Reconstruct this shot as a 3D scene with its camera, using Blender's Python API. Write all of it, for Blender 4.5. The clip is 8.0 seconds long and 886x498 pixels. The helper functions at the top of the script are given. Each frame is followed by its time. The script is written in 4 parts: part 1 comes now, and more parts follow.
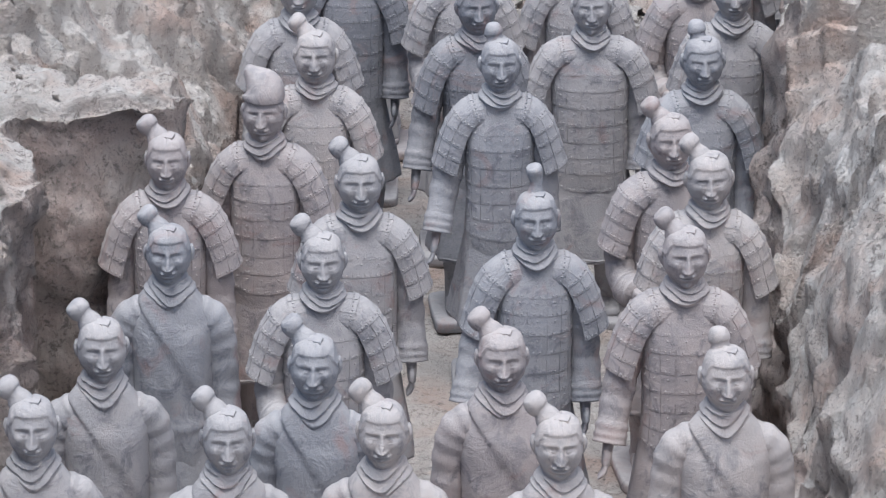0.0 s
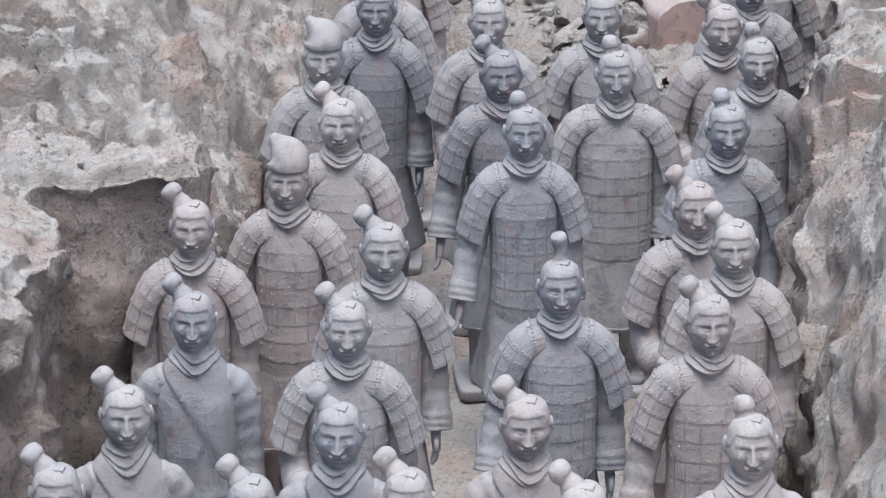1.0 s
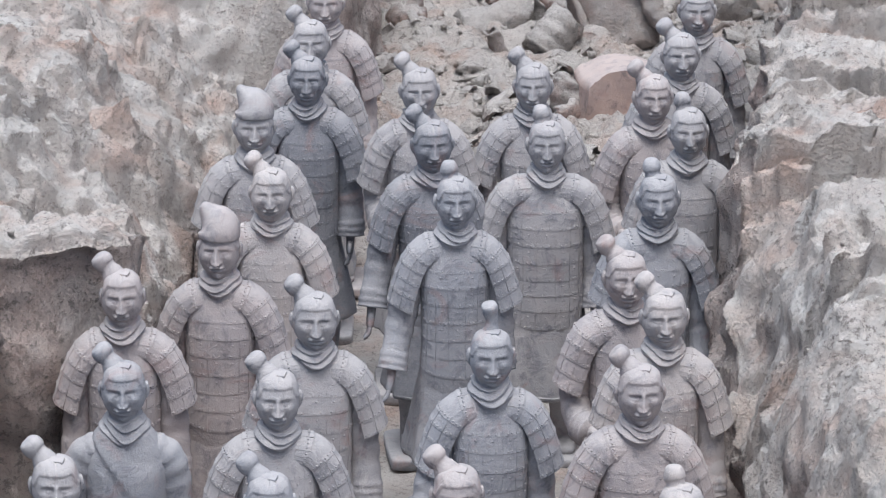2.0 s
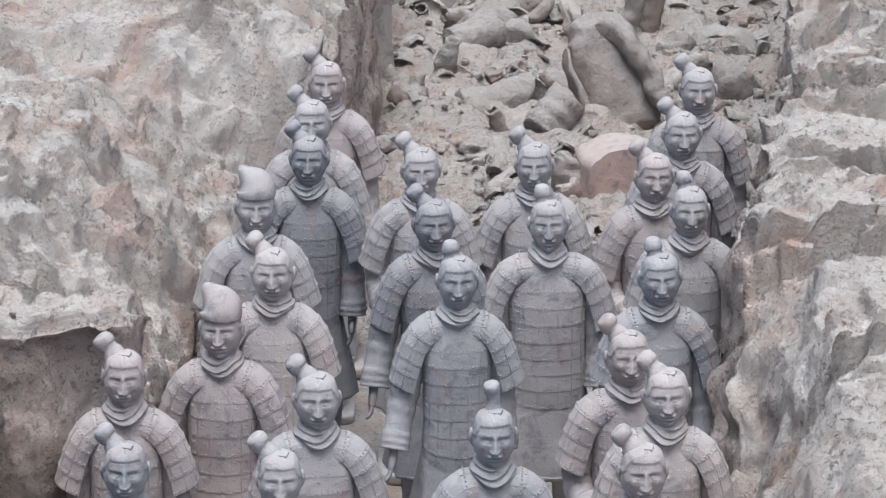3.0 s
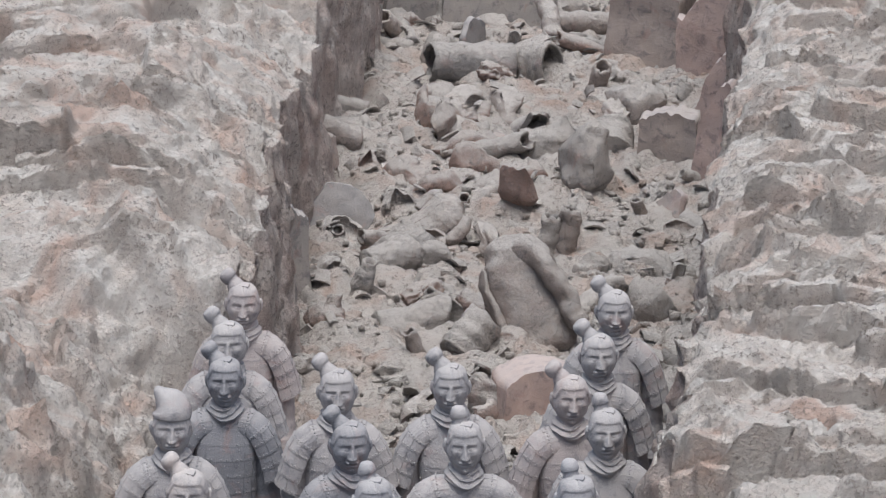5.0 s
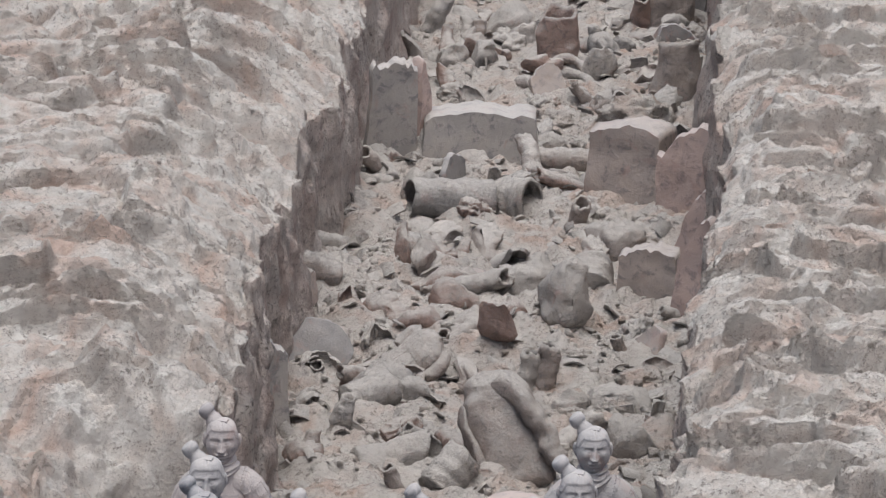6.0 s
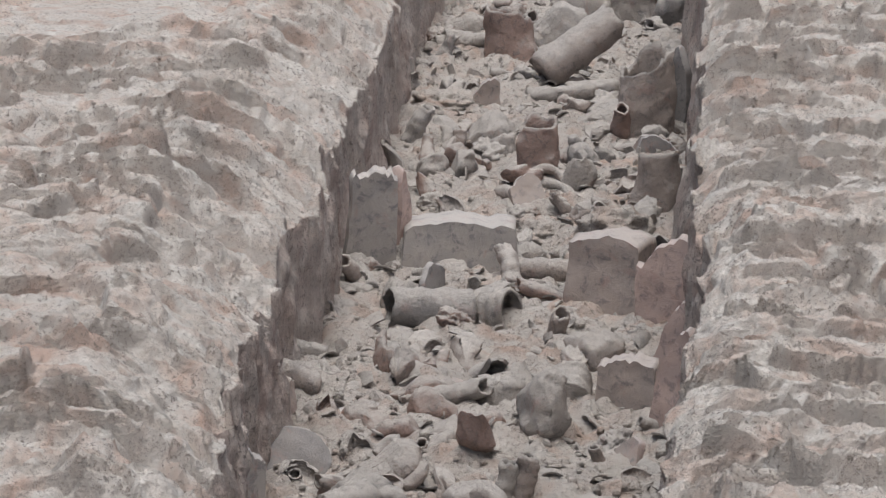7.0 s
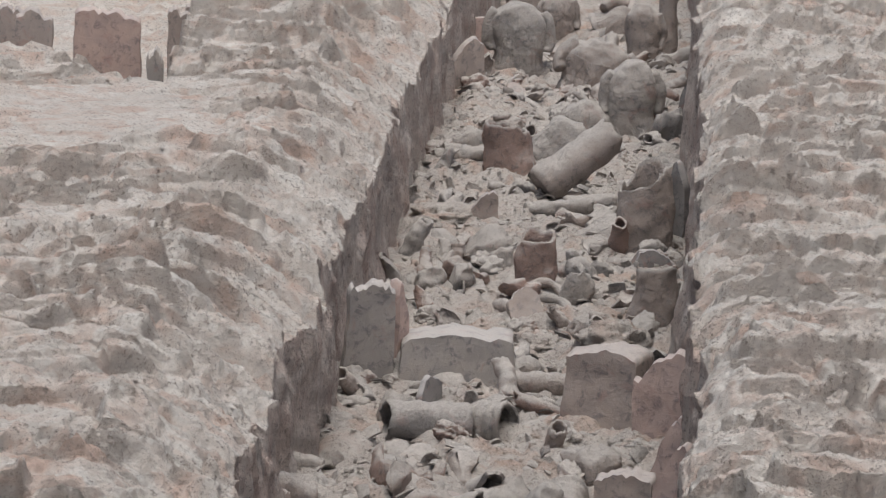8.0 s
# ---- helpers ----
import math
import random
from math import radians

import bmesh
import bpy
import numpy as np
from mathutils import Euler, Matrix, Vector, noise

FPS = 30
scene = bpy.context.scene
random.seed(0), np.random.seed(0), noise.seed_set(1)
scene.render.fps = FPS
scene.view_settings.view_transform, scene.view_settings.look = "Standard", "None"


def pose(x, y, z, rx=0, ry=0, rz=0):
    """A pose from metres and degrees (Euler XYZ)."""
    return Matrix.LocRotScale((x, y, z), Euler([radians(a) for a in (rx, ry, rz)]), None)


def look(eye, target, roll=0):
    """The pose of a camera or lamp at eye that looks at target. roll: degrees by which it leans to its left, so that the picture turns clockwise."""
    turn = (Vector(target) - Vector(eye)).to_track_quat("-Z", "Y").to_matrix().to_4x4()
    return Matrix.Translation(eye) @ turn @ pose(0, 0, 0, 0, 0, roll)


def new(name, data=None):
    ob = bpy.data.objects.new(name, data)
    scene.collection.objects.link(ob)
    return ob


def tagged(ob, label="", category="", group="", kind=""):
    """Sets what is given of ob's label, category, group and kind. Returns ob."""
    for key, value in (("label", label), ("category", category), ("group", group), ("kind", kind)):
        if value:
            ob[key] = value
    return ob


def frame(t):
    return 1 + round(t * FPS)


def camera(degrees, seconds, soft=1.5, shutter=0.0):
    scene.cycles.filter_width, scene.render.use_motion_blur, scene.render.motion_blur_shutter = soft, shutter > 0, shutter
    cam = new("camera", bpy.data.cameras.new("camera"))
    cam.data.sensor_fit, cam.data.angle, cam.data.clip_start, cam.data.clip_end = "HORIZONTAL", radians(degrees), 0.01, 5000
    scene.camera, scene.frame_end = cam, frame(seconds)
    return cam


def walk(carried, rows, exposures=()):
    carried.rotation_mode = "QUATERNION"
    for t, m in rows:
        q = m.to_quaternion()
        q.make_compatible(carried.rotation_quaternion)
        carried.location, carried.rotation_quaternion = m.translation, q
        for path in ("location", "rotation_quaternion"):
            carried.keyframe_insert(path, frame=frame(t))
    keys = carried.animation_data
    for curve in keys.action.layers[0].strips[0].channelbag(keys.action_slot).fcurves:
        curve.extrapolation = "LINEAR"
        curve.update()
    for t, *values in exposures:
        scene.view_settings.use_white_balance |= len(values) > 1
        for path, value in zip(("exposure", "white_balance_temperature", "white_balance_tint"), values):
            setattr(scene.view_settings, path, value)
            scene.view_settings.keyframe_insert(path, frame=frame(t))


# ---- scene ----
# ---- camera: it stands on a gallery above the pit and tilts up along the trench ----
EYE = (0.0, 0.0, 8.2)
cam = camera(12.7, 8.0, soft=1.25)
TURNS = [
    (0.0, 0.0, -22.0, 0.0),
    (0.5, 0.258, -21.491, -0.011),
    (1.0, 0.378, -21.015, -0.089),
    (1.5, -0.289, -20.578, 0.175),
    (2.0, -0.682, -20.017, 0.339),
    (3.5, -0.593, -18.249, 0.077),
    (4.0, -0.6, -17.547, 0.007),
    (4.5, -1.446, -16.735, 0.301),
    (5.0, -1.884, -15.679, 0.647),
    (6.5, -2.287, -12.888, 1.173),
    (7.0, -2.435, -12.139, 1.402),
    (7.5, -2.432, -11.398, 1.563),
    (8.0, -2.423, -10.509, 1.783),
]


def aim(yaw, pitch, roll):
    a, p = radians(yaw), radians(pitch)
    way = Vector((-math.sin(a) * math.cos(p), math.cos(a) * math.cos(p), math.sin(p)))
    return look(EYE, Vector(EYE) + way, roll)


# the film camera darkens and warms its picture as the pale earth fills it
LIGHT = [(0.0, 0.48, 5900, 9), (2.0, 0.53, 5950, 9), (3.5, 0.46, 6080, 8), (5.0, 0.29, 6220, 9), (6.5, 0.20, 6420, 9), (8.0, 0.04, 6560, 9)]
walk(cam, [(t, aim(y, p, r)) for t, y, p, r in TURNS], LIGHT)

# ---- light: soft daylight from the hall's translucent roof ----
world = bpy.data.worlds.new("sky")
scene.world = world
world.use_nodes = True
wn = world.node_tree
sky = wn.nodes.new("ShaderNodeTexSky")
sky.sky_type, sky.sun_disc = "NISHITA", False
sky.sun_elevation, sky.sun_rotation, sky.dust_density = radians(62), radians(150), 4.0
wn.links.new(sky.outputs[0], wn.nodes["Background"].inputs[0])
wn.nodes["Background"].inputs[1].default_value = 0.09
sun = new("sun", bpy.data.lights.new("sun", "SUN"))
sun.data.energy, sun.data.angle, sun.data.color = 2.8, radians(40), (1.0, 0.96, 0.93)
sun.matrix_world = look((-3, -3.5, 30), (0, 0, 0))

# ---- materials ----


def material(name, build):
    m = bpy.data.materials.new(name)
    m.use_nodes = True
    n = m.node_tree.nodes
    build(m.node_tree, n["Principled BSDF"])
    return m


def node(tree, kind, **values):
    made = tree.nodes.new(kind)
    for key, value in values.items():
        made.inputs[key.replace("_", " ")].default_value = value
    return made


def grain(tree, scale, detail=6.0, rough=0.6, distort=0.0, where=None):
    tex = node(tree, "ShaderNodeTexNoise", Scale=scale, Detail=detail, Roughness=rough, Distortion=distort)
    if where is not None:
        tree.links.new(where, tex.inputs["Vector"])
    return tex.outputs["Fac"]


def ramp(tree, value, low, high, a=0.0, b=1.0):
    made = node(tree, "ShaderNodeMapRange")
    made.inputs[1].default_value, made.inputs[2].default_value = low, high
    made.inputs[3].default_value, made.inputs[4].default_value = a, b
    tree.links.new(value, made.inputs[0])
    return made.outputs[0]


def mix(tree, fac, a, b, how="MIX"):
    made = tree.nodes.new("ShaderNodeMix")
    made.data_type, made.blend_type = "RGBA", how
    for value, slot in ((fac, 0), (a, 6), (b, 7)):
        if isinstance(value, (tuple, float, int)):
            made.inputs[slot].default_value = (*value, 1) if isinstance(value, tuple) else value
        else:
            tree.links.new(value, made.inputs[slot])
    return made.outputs[2]


def bump(tree, bsdf, heights):
    last = None
    for value, strength, distance in heights:
        made = node(tree, "ShaderNodeBump", Strength=strength, Distance=distance)
        tree.links.new(value, made.inputs["Height"])
        if last is not None:
            tree.links.new(last, made.inputs["Normal"])
        last = made.outputs[0]
    tree.links.new(last, bsdf.inputs["Normal"])


def add(tree, a, b, how="ADD"):
    made = tree.nodes.new("ShaderNodeMath")
    made.operation = how
    for value, slot in ((a, 0), (b, 1)):
        if isinstance(value, (float, int)):
            made.inputs[slot].default_value = value
        else:
            tree.links.new(value, made.inputs[slot])
    return made.outputs[0]


def earth(low, high, warm, red_tone, cut=False, dust_and_shade=False):
    """Loess: low and high are its two tones, warm and red_tone its stains; cut gives it the streaks of a wall worked with picks."""
    def build(tree, bsdf):
        at = tree.nodes.new("ShaderNodeNewGeometry").outputs["Position"]
        big = grain(tree, 0.9, 6, 0.6, 0.6, at)
        mid = grain(tree, 5.0, 8, 0.65, 0.3, at)
        fine = grain(tree, 45.0, 6, 0.7, 0.0, at)
        red = grain(tree, 1.6, 5, 0.55, 1.2, at)
        crumb = grain(tree, 24.0, 5, 0.75, 0.4, at)
        spot = grain(tree, 1.9, 5, 0.6, 0.5, at)
        col = mix(tree, ramp(tree, big, 0.35, 0.65), low, high)
        col = mix(tree, ramp(tree, mid, 0.42, 0.62), col, warm)
        col = mix(tree, ramp(tree, red, 0.44 if cut else 0.50, 0.68, 0.0, 0.7), col, red_tone)
        col = mix(tree, add(tree, ramp(tree, crumb, 0.53, 0.62, 0.0, 0.9), ramp(tree, spot, 0.32, 0.56), "MULTIPLY"), col, (0.20, 0.175, 0.16))
        relief = [(mid, 0.8, 0.06), (crumb, 1.0, 0.04), (fine, 0.9, 0.016)]
        if dust_and_shade:
            # brown raw earth on steep edges free of dust; also painted-in shade for contrast
            up = tree.nodes.new("ShaderNodeSeparateXYZ")
            tree.links.new(tree.nodes.new("ShaderNodeNewGeometry").outputs["True Normal"], up.inputs[0])
            raw_and_shade = ramp(tree, add(tree, up.outputs["Z"], add(tree, mid, 0.5, "MULTIPLY")), 0.70, 0.36, 0.0, 0.4)
            col = mix(tree, raw_and_shade, col, (0.40, 0.335, 0.295))
        if cut:
            squash = node(tree, "ShaderNodeMapping", Scale=(15.0, 15.0, 2.2))
            tree.links.new(at, squash.inputs["Vector"])
            streak = grain(tree, 1.0, 7, 0.7, 0.6, squash.outputs[0])
            col = mix(tree, ramp(tree, streak, 0.48, 0.64, 0.0, 0.4), col, (0.33, 0.26, 0.225))
            relief = [(big, 0.8, 0.25), (mid, 1.0, 0.14), (crumb, 1.0, 0.05), (streak, 0.8, 0.04)]
        speck = grain(tree, 85.0, 3, 0.65, 0.0, at)
        col = mix(tree, ramp(tree, fine, 0.3, 0.7, 0.0, 0.3), col, (0.56, 0.52, 0.48))
        col = mix(tree, add(tree, ramp(tree, speck, 0.56, 0.68, 0.0, 0.8), ramp(tree, mid, 0.40, 0.60), "MULTIPLY"), col, (0.24, 0.21, 0.19))
        relief.append((speck, 0.6, 0.008))
        tree.links.new(col, bsdf.inputs["Base Color"])
        bsdf.inputs["Roughness"].default_value = 0.95
        bsdf.inputs["Specular IOR Level"].default_value = 0.15
        bump(tree, bsdf, relief)
    return build


def clay(red_amount, dust, dust_and_light=0.0):
    """Fired clay in the object's own tint, with worn paint, dark patches, dust, and top light tinted into its upper
    faces.
    """
    def build(tree, bsdf):
        info = tree.nodes.new("ShaderNodeObjectInfo")
        at = tree.nodes.new("ShaderNodeTexCoord").outputs["Object"]
        shift = tree.nodes.new("ShaderNodeVectorMath")
        spread = node(tree, "ShaderNodeMath")
        spread.operation = "MULTIPLY"
        spread.inputs[1].default_value = 37.0
        tree.links.new(info.outputs["Random"], spread.inputs[0])
        tree.links.new(at, shift.inputs[0])
        tree.links.new(spread.outputs[0], shift.inputs[1])
        at = shift.outputs[0]
        patch = grain(tree, 4.0, 5, 0.6, 0.8, at)
        blot = grain(tree, 9.0, 7, 0.7, 0.5, at)
        red = grain(tree, 3.0, 6, 0.65, 1.5, at)
        fine = grain(tree, 90.0, 5, 0.7, 0.0, at)
        col = info.outputs["Color"]
        pale = mix(tree, 1.0, col, (1.16, 1.13, 1.10), "MULTIPLY")
        dark = mix(tree, 1.0, col, (0.46, 0.49, 0.55), "MULTIPLY")
        col = mix(tree, ramp(tree, patch, 0.42, 0.58), col, pale)
        col = mix(tree, ramp(tree, blot, 0.52, 0.63, 0.0, 0.75), col, dark)
        col = mix(tree, ramp(tree, red, 0.56, 0.70, 0.0, red_amount), col, (0.36, 0.21, 0.18))
        col = mix(tree, ramp(tree, fine, 0.3, 0.75, 0.0, dust), col, (0.50, 0.46, 0.44))
        if dust_and_light:
            # pale upper faces: settled loess dust, with some top light put into the colour
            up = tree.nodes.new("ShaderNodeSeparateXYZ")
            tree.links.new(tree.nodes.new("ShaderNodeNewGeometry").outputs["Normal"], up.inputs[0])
            pale_top = ramp(tree, add(tree, up.outputs["Z"], add(tree, blot, 0.9, "MULTIPLY")), 0.6, 1.2, 0.0, dust_and_light)
            col = mix(tree, pale_top, col, (0.42, 0.405, 0.395) if dust_and_light < 0.6 else (0.51, 0.485, 0.455))
        tree.links.new(col, bsdf.inputs["Base Color"])
        bsdf.inputs["Roughness"].default_value = 0.88
        bsdf.inputs["Specular IOR Level"].default_value = 0.25
        relief = [(blot, 0.6, 0.02), (fine, 0.7, 0.004)]
        if dust_and_light > 0.6:
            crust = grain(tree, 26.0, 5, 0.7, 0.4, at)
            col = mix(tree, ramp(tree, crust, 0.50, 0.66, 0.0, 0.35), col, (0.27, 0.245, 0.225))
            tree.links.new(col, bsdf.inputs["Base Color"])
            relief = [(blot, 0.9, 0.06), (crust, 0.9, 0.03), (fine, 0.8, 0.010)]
        bump(tree, bsdf, relief)
    return build


EARTH = material("loess_earth", earth((0.57, 0.545, 0.51), (0.74, 0.715, 0.675), (0.63, 0.57, 0.52), (0.52, 0.33, 0.25), dust_and_shade=True))
CUT = material("pick_marked_loess", earth((0.58, 0.52, 0.48), (0.67, 0.61, 0.57), (0.60, 0.51, 0.46), (0.46, 0.31, 0.265), True))
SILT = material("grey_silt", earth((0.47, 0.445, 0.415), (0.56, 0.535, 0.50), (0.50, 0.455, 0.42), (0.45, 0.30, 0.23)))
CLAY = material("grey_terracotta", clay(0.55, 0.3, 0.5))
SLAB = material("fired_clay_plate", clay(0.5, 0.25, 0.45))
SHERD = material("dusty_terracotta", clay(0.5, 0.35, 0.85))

# ---- noise on arrays of points ----


def smooth_noise(p):
    """Value noise between -1 and 1 on a lattice of hashed corners."""
    base = np.floor(p)
    w = p - base
    w = w * w * w * (w * (w * 6 - 15) + 10)
    corner = base.astype(np.int64)
    hx, hy, hz = corner[..., 0] * 374761393, corner[..., 1] * 668265263, corner[..., 2] * 2147483647
    layers = []
    for dz in (0, 2147483647):
        rows = []
        for dy in (0, 668265263):
            ends = []
            for dx in (0, 374761393):
                h = (hx + hy + (hz + (dx + dy + dz))) & 0xFFFFFFFF
                h = ((h ^ (h >> 13)) * 1274126177) & 0xFFFFFFFF
                h = ((h ^ (h >> 16)) * 2246822519) & 0xFFFFFFFF
                ends.append(((h ^ (h >> 15)) & 0xFFFF) / 32767.5 - 1.0)
            rows.append(ends[0] + (ends[1] - ends[0]) * w[..., 0])
        layers.append(rows[0] + (rows[1] - rows[0]) * w[..., 1])
    return layers[0] + (layers[1] - layers[0]) * w[..., 2]


def cloud(p, scale, octaves=4, gain=0.5, seed=0.0):
    p = np.asarray(p, float) * scale + seed * 17.37
    total, size = 0.0, 1.0
    for _ in range(octaves):
        total = total + size * smooth_noise(p)
        p, size = p * 2.03 + 5.1, size * gain
    return total


# ---- meshes from arrays ----


class Shape:
    def __init__(self):
        self.points, self.faces, self.flat, self.count = [], [], set(), 0

    def grid(self, p, closed=True, ends=True):
        """Quads over an array of rows by columns; closed joins the last column to the first."""
        k, n = p.shape[:2]
        ids = self.count + np.arange(k * n).reshape(k, n)
        right = np.roll(ids, -1, axis=1) if closed else ids[:, 1:]
        left = ids if closed else ids[:, :-1]
        quads = np.stack([left[:-1], right[:-1], right[1:], left[1:]], -1).reshape(-1, 4)
        self.points.append(p.reshape(-1, 3))
        self.faces.extend(quads.tolist())
        self.count += k * n
        if closed and ends:
            self.faces.append(ids[0][::-1].tolist())
            self.faces.append(ids[-1].tolist())
        return ids

    def loose(self, p, faces):
        p = np.asarray(p, float).reshape(-1, 3)
        self.flat.update(range(len(self.faces), len(self.faces) + len(faces)))
        self.faces.extend([[self.count + i for i in f] for f in faces])
        self.points.append(p)
        self.count += len(p)

    def mesh(self, name, mat, smooth=True, change=None):
        p = np.concatenate(self.points)
        if change is not None:
            p = change(p)
        me = bpy.data.meshes.new(name)
        me.from_pydata(p.tolist(), [], self.faces)
        me.materials.append(mat)
        me.polygons.foreach_set("use_smooth", [smooth and i not in self.flat for i in range(len(me.polygons))])
        me.update()
        return me


def spaced(ctrl, k):
    """k points on a smooth curve through the control rows."""
    c = np.asarray(ctrl, float)
    c = np.concatenate([2 * c[:1] - c[1:2], c, 2 * c[-1:] - c[-2:-1]])
    t = np.linspace(0, len(c) - 3 - 1e-9, k)
    i = t.astype(int)
    u = (t - i)[:, None]
    a, b, d, e = c[i], c[i + 1], c[i + 2], c[i + 3]
    return 0.5 * (2 * b + (d - a) * u + (2 * a - 5 * b + 4 * d - e) * u**2 + (3 * b - a - 3 * d + e) * u**3)


def sweep(ctrl, k=24, n=24, side=(1, 0, 0), power=2.0):
    """Rings along a curve; control rows hold x, y, z, half width and half depth."""
    c = spaced(ctrl, k)
    tang = np.gradient(c[:, :3], axis=0)
    tang /= np.linalg.norm(tang, axis=1, keepdims=True) + 1e-9
    s = np.asarray(side, float) - tang * (tang @ np.asarray(side, float))[:, None]
    s /= np.linalg.norm(s, axis=1, keepdims=True) + 1e-9
    o = np.cross(tang, s)
    a = np.linspace(0, 2 * np.pi, n, endpoint=False)
    ca, sa = np.cos(a), np.sin(a)
    ca, sa = np.sign(ca) * abs(ca) ** (2 / power), np.sign(sa) * abs(sa) ** (2 / power)
    return c[:, None, :3] + c[:, None, 3:4] * ca[None, :, None] * s[:, None] + c[:, None, 4:5] * sa[None, :, None] * o[:, None]


def bell(x, w):
    return np.exp(-((x / w) ** 2))


def step(x, a, b):
    t = np.clip((x - a) / (b - a), 0, 1)
    return t * t * (3 - 2 * t)


# ---- the trench between two balks of rammed earth ----
LEFT_Y = (-20, 12, 15.5, 15.8, 16.15, 16.4, 17.2, 17.42, 18.4, 19.6, 20.6, 21.9, 22.4, 23.4, 25.6, 27.7, 28.9, 30.5, 32.5, 33.3, 36, 39.2, 41, 45.4, 50.8, 61, 64, 120)
LEFT_X = (-2.2, -2.1, -2.1, -1.9, -1.9, -2.0, -1.98, -1.24, -1.24, -1.12, -0.92, -0.8, -0.55, -0.45, -0.30, -0.24, -0.16, -0.03, 0.06, 0.30, 0.46, 0.86, 1.05, 1.30, 1.88, 3.05, 3.35, 8.4)
RIGHT_Y = (-20, 12, 14.3, 15.6, 16.4, 17.9, 18.4, 20.5, 20.9, 23.3, 27.3, 30.1, 35.1, 41.2, 50.3, 64, 120)
RIGHT_X = (1.9, 1.75, 1.62, 1.55, 1.53, 1.62, 1.68, 2.04, 2.12, 2.37, 3.0, 3.29, 3.77, 4.44, 5.32, 6.7, 12.3)
TOP = 1.95


def terrace(t, sharp):
    """Wide treads with short steep risers."""
    base = np.floor(t)
    return base + step(t - base, 0.5 - sharp, 0.5 + sharp)


def crag(p, scale, octaves, seed):
    """Ridged noise: sharp crests between rounded hollows, between -1 and 1."""
    total, size, top = 0.0, 1.0, 0.0
    q = np.asarray(p, float) * scale + seed * 11.3
    for _ in range(octaves):
        total, top = total + size * (1 - 2.2 * np.abs(smooth_noise(q))), top + size
        q, size = q * 2.1 + 3.7, size * 0.52
    return total / top


def balk_height(x, y, side):
    """The uneven top of a balk: worn ridges across it where the roof beams lay, broken ledges, and lost earth at its rim."""
    p = np.stack([x, y, 0 * x], -1)
    away = np.where(side < 0, np.interp(y, LEFT_Y, LEFT_X) - x, x - np.interp(y, RIGHT_Y, RIGHT_X))
    # the worn layers slant a little down towards the trench
    skew = np.stack([0.27 * x, y + side * 0.22 * x, 0 * x], -1)
    warp = cloud(skew, 0.5, 3, 0.5, 3 + side) * 0.8 + cloud(p * (0.6, 1, 1), 1.9, 3, 0.55, 9) * 0.10
    beams = step(y, 17.5, 24.0) if side > 0 else step(y, 22.5, 27.0)
    z = TOP + 0.10 * cloud(p, 0.45, 2, 0.5, 5 + side)
    for pitch, size, seed in ((0.62, 0.24, 1), (1.55, 0.10, 2)):
        saw = (y * pitch + warp * 1.5 * seed + side * 0.15 * x) % 1.0
        rise = np.where(saw < 0.09, step(saw, 0, 0.09), 1 - (saw - 0.09) / 0.91)
        broken = step(cloud(p * (0.8, 1, 1), 0.8 * seed, 3, 0.5, 21 + side + seed), -0.3, 0.5)
        z = z + size * broken * (rise - 0.4) * (0.35 + 0.65 * beams) * (0.3 + 0.7 * step(away, 0.0, 0.45))
    bend = np.stack([0.07 * cloud(p, 2.3, 2, 0.5, 17), 0.05 * cloud(p, 2.3, 2, 0.5, 18), 0 * x], -1)
    z = z + 0.09 * crag(skew + bend, 0.85, 3, 33 + side) * (0.5 + 0.5 * step(away, 0.0, 0.5))
    lump = cloud(p + bend, 2.6, 4, 0.55, 13 + side)
    fade = np.clip(22 / np.maximum(y, 10), 0, 1) ** 0.8
    z = z + 0.03 * fade * lump + 0.03 * fade * crag(p * (0.33, 1, 1) + bend, 3.0, 3, 31) + 0.016 * cloud(p, 15, 2, 0.6, 37)
    ledge = 1.6 * cloud(skew * (1.2, 1.2, 1) + bend, 0.9, 3, 0.5, 63 + side)
    z = z + 0.19 * (terrace(ledge, 0.06) - 0.7 * ledge)
    thin = 2.0 * cloud(skew + bend, 2.1, 2, 0.5, 67 + side)
    z = z + 0.08 * (terrace(thin, 0.06) - 0.8 * thin)
    pits = step(cloud(p + bend, 1.1, 3, 0.5, 41 + side), 0.55, 0.72)
    z = z - 0.14 * pits
    if side < 0:
        worn = step(y, 17.5, 17.9) * (1 - step(y, 22.2, 22.8))
        z = z - worn * 1.0 * (1 - step(away + 0.12 * lump, -0.05, 1.1))
        boulders = step(y, 18.2, 19.5) * (1 - step(y, 23.0, 25.0))
        z = z + boulders * 0.17 * terrace(cloud(p * (0.7, 1, 1) + bend, 0.8, 2, 0.4, 57) * 2.0, 0.13)
        # the block at the near end keeps a level top and a sharp edge
        block = (1 - step(y, 17.45, 17.85)) * (1 - step(away, 1.0, 1.8))
        level = TOP + 0.03 * lump + 0.06 * crag(np.stack([x * 0.8 + y * 0.6, y * 0.8 - x, 0 * x], -1), 0.9, 4, 45) + 0.016 * cloud(p, 15, 2, 0.6, 37)
        z = z * (1 - block) + level * block
        # earth has slid off the rim further along
        slid = step(y, 22.3, 23.6) * (1 - step(away - 0.16 * lump, -0.02, 0.75 + 0.012 * y))
        z = z - 0.50 * slid
        pit_edge = np.minimum(step(-x, 1.25 - 0.02 * (y - 43), 1.45 - 0.02 * (y - 43)), step(y + 1.3 * (x + 1.3), 42.8, 43.6) * step(y, 43.0, 43.4))
        z = z * (1 - pit_edge) + pit_edge * (0.25 + 0.1 * lump)
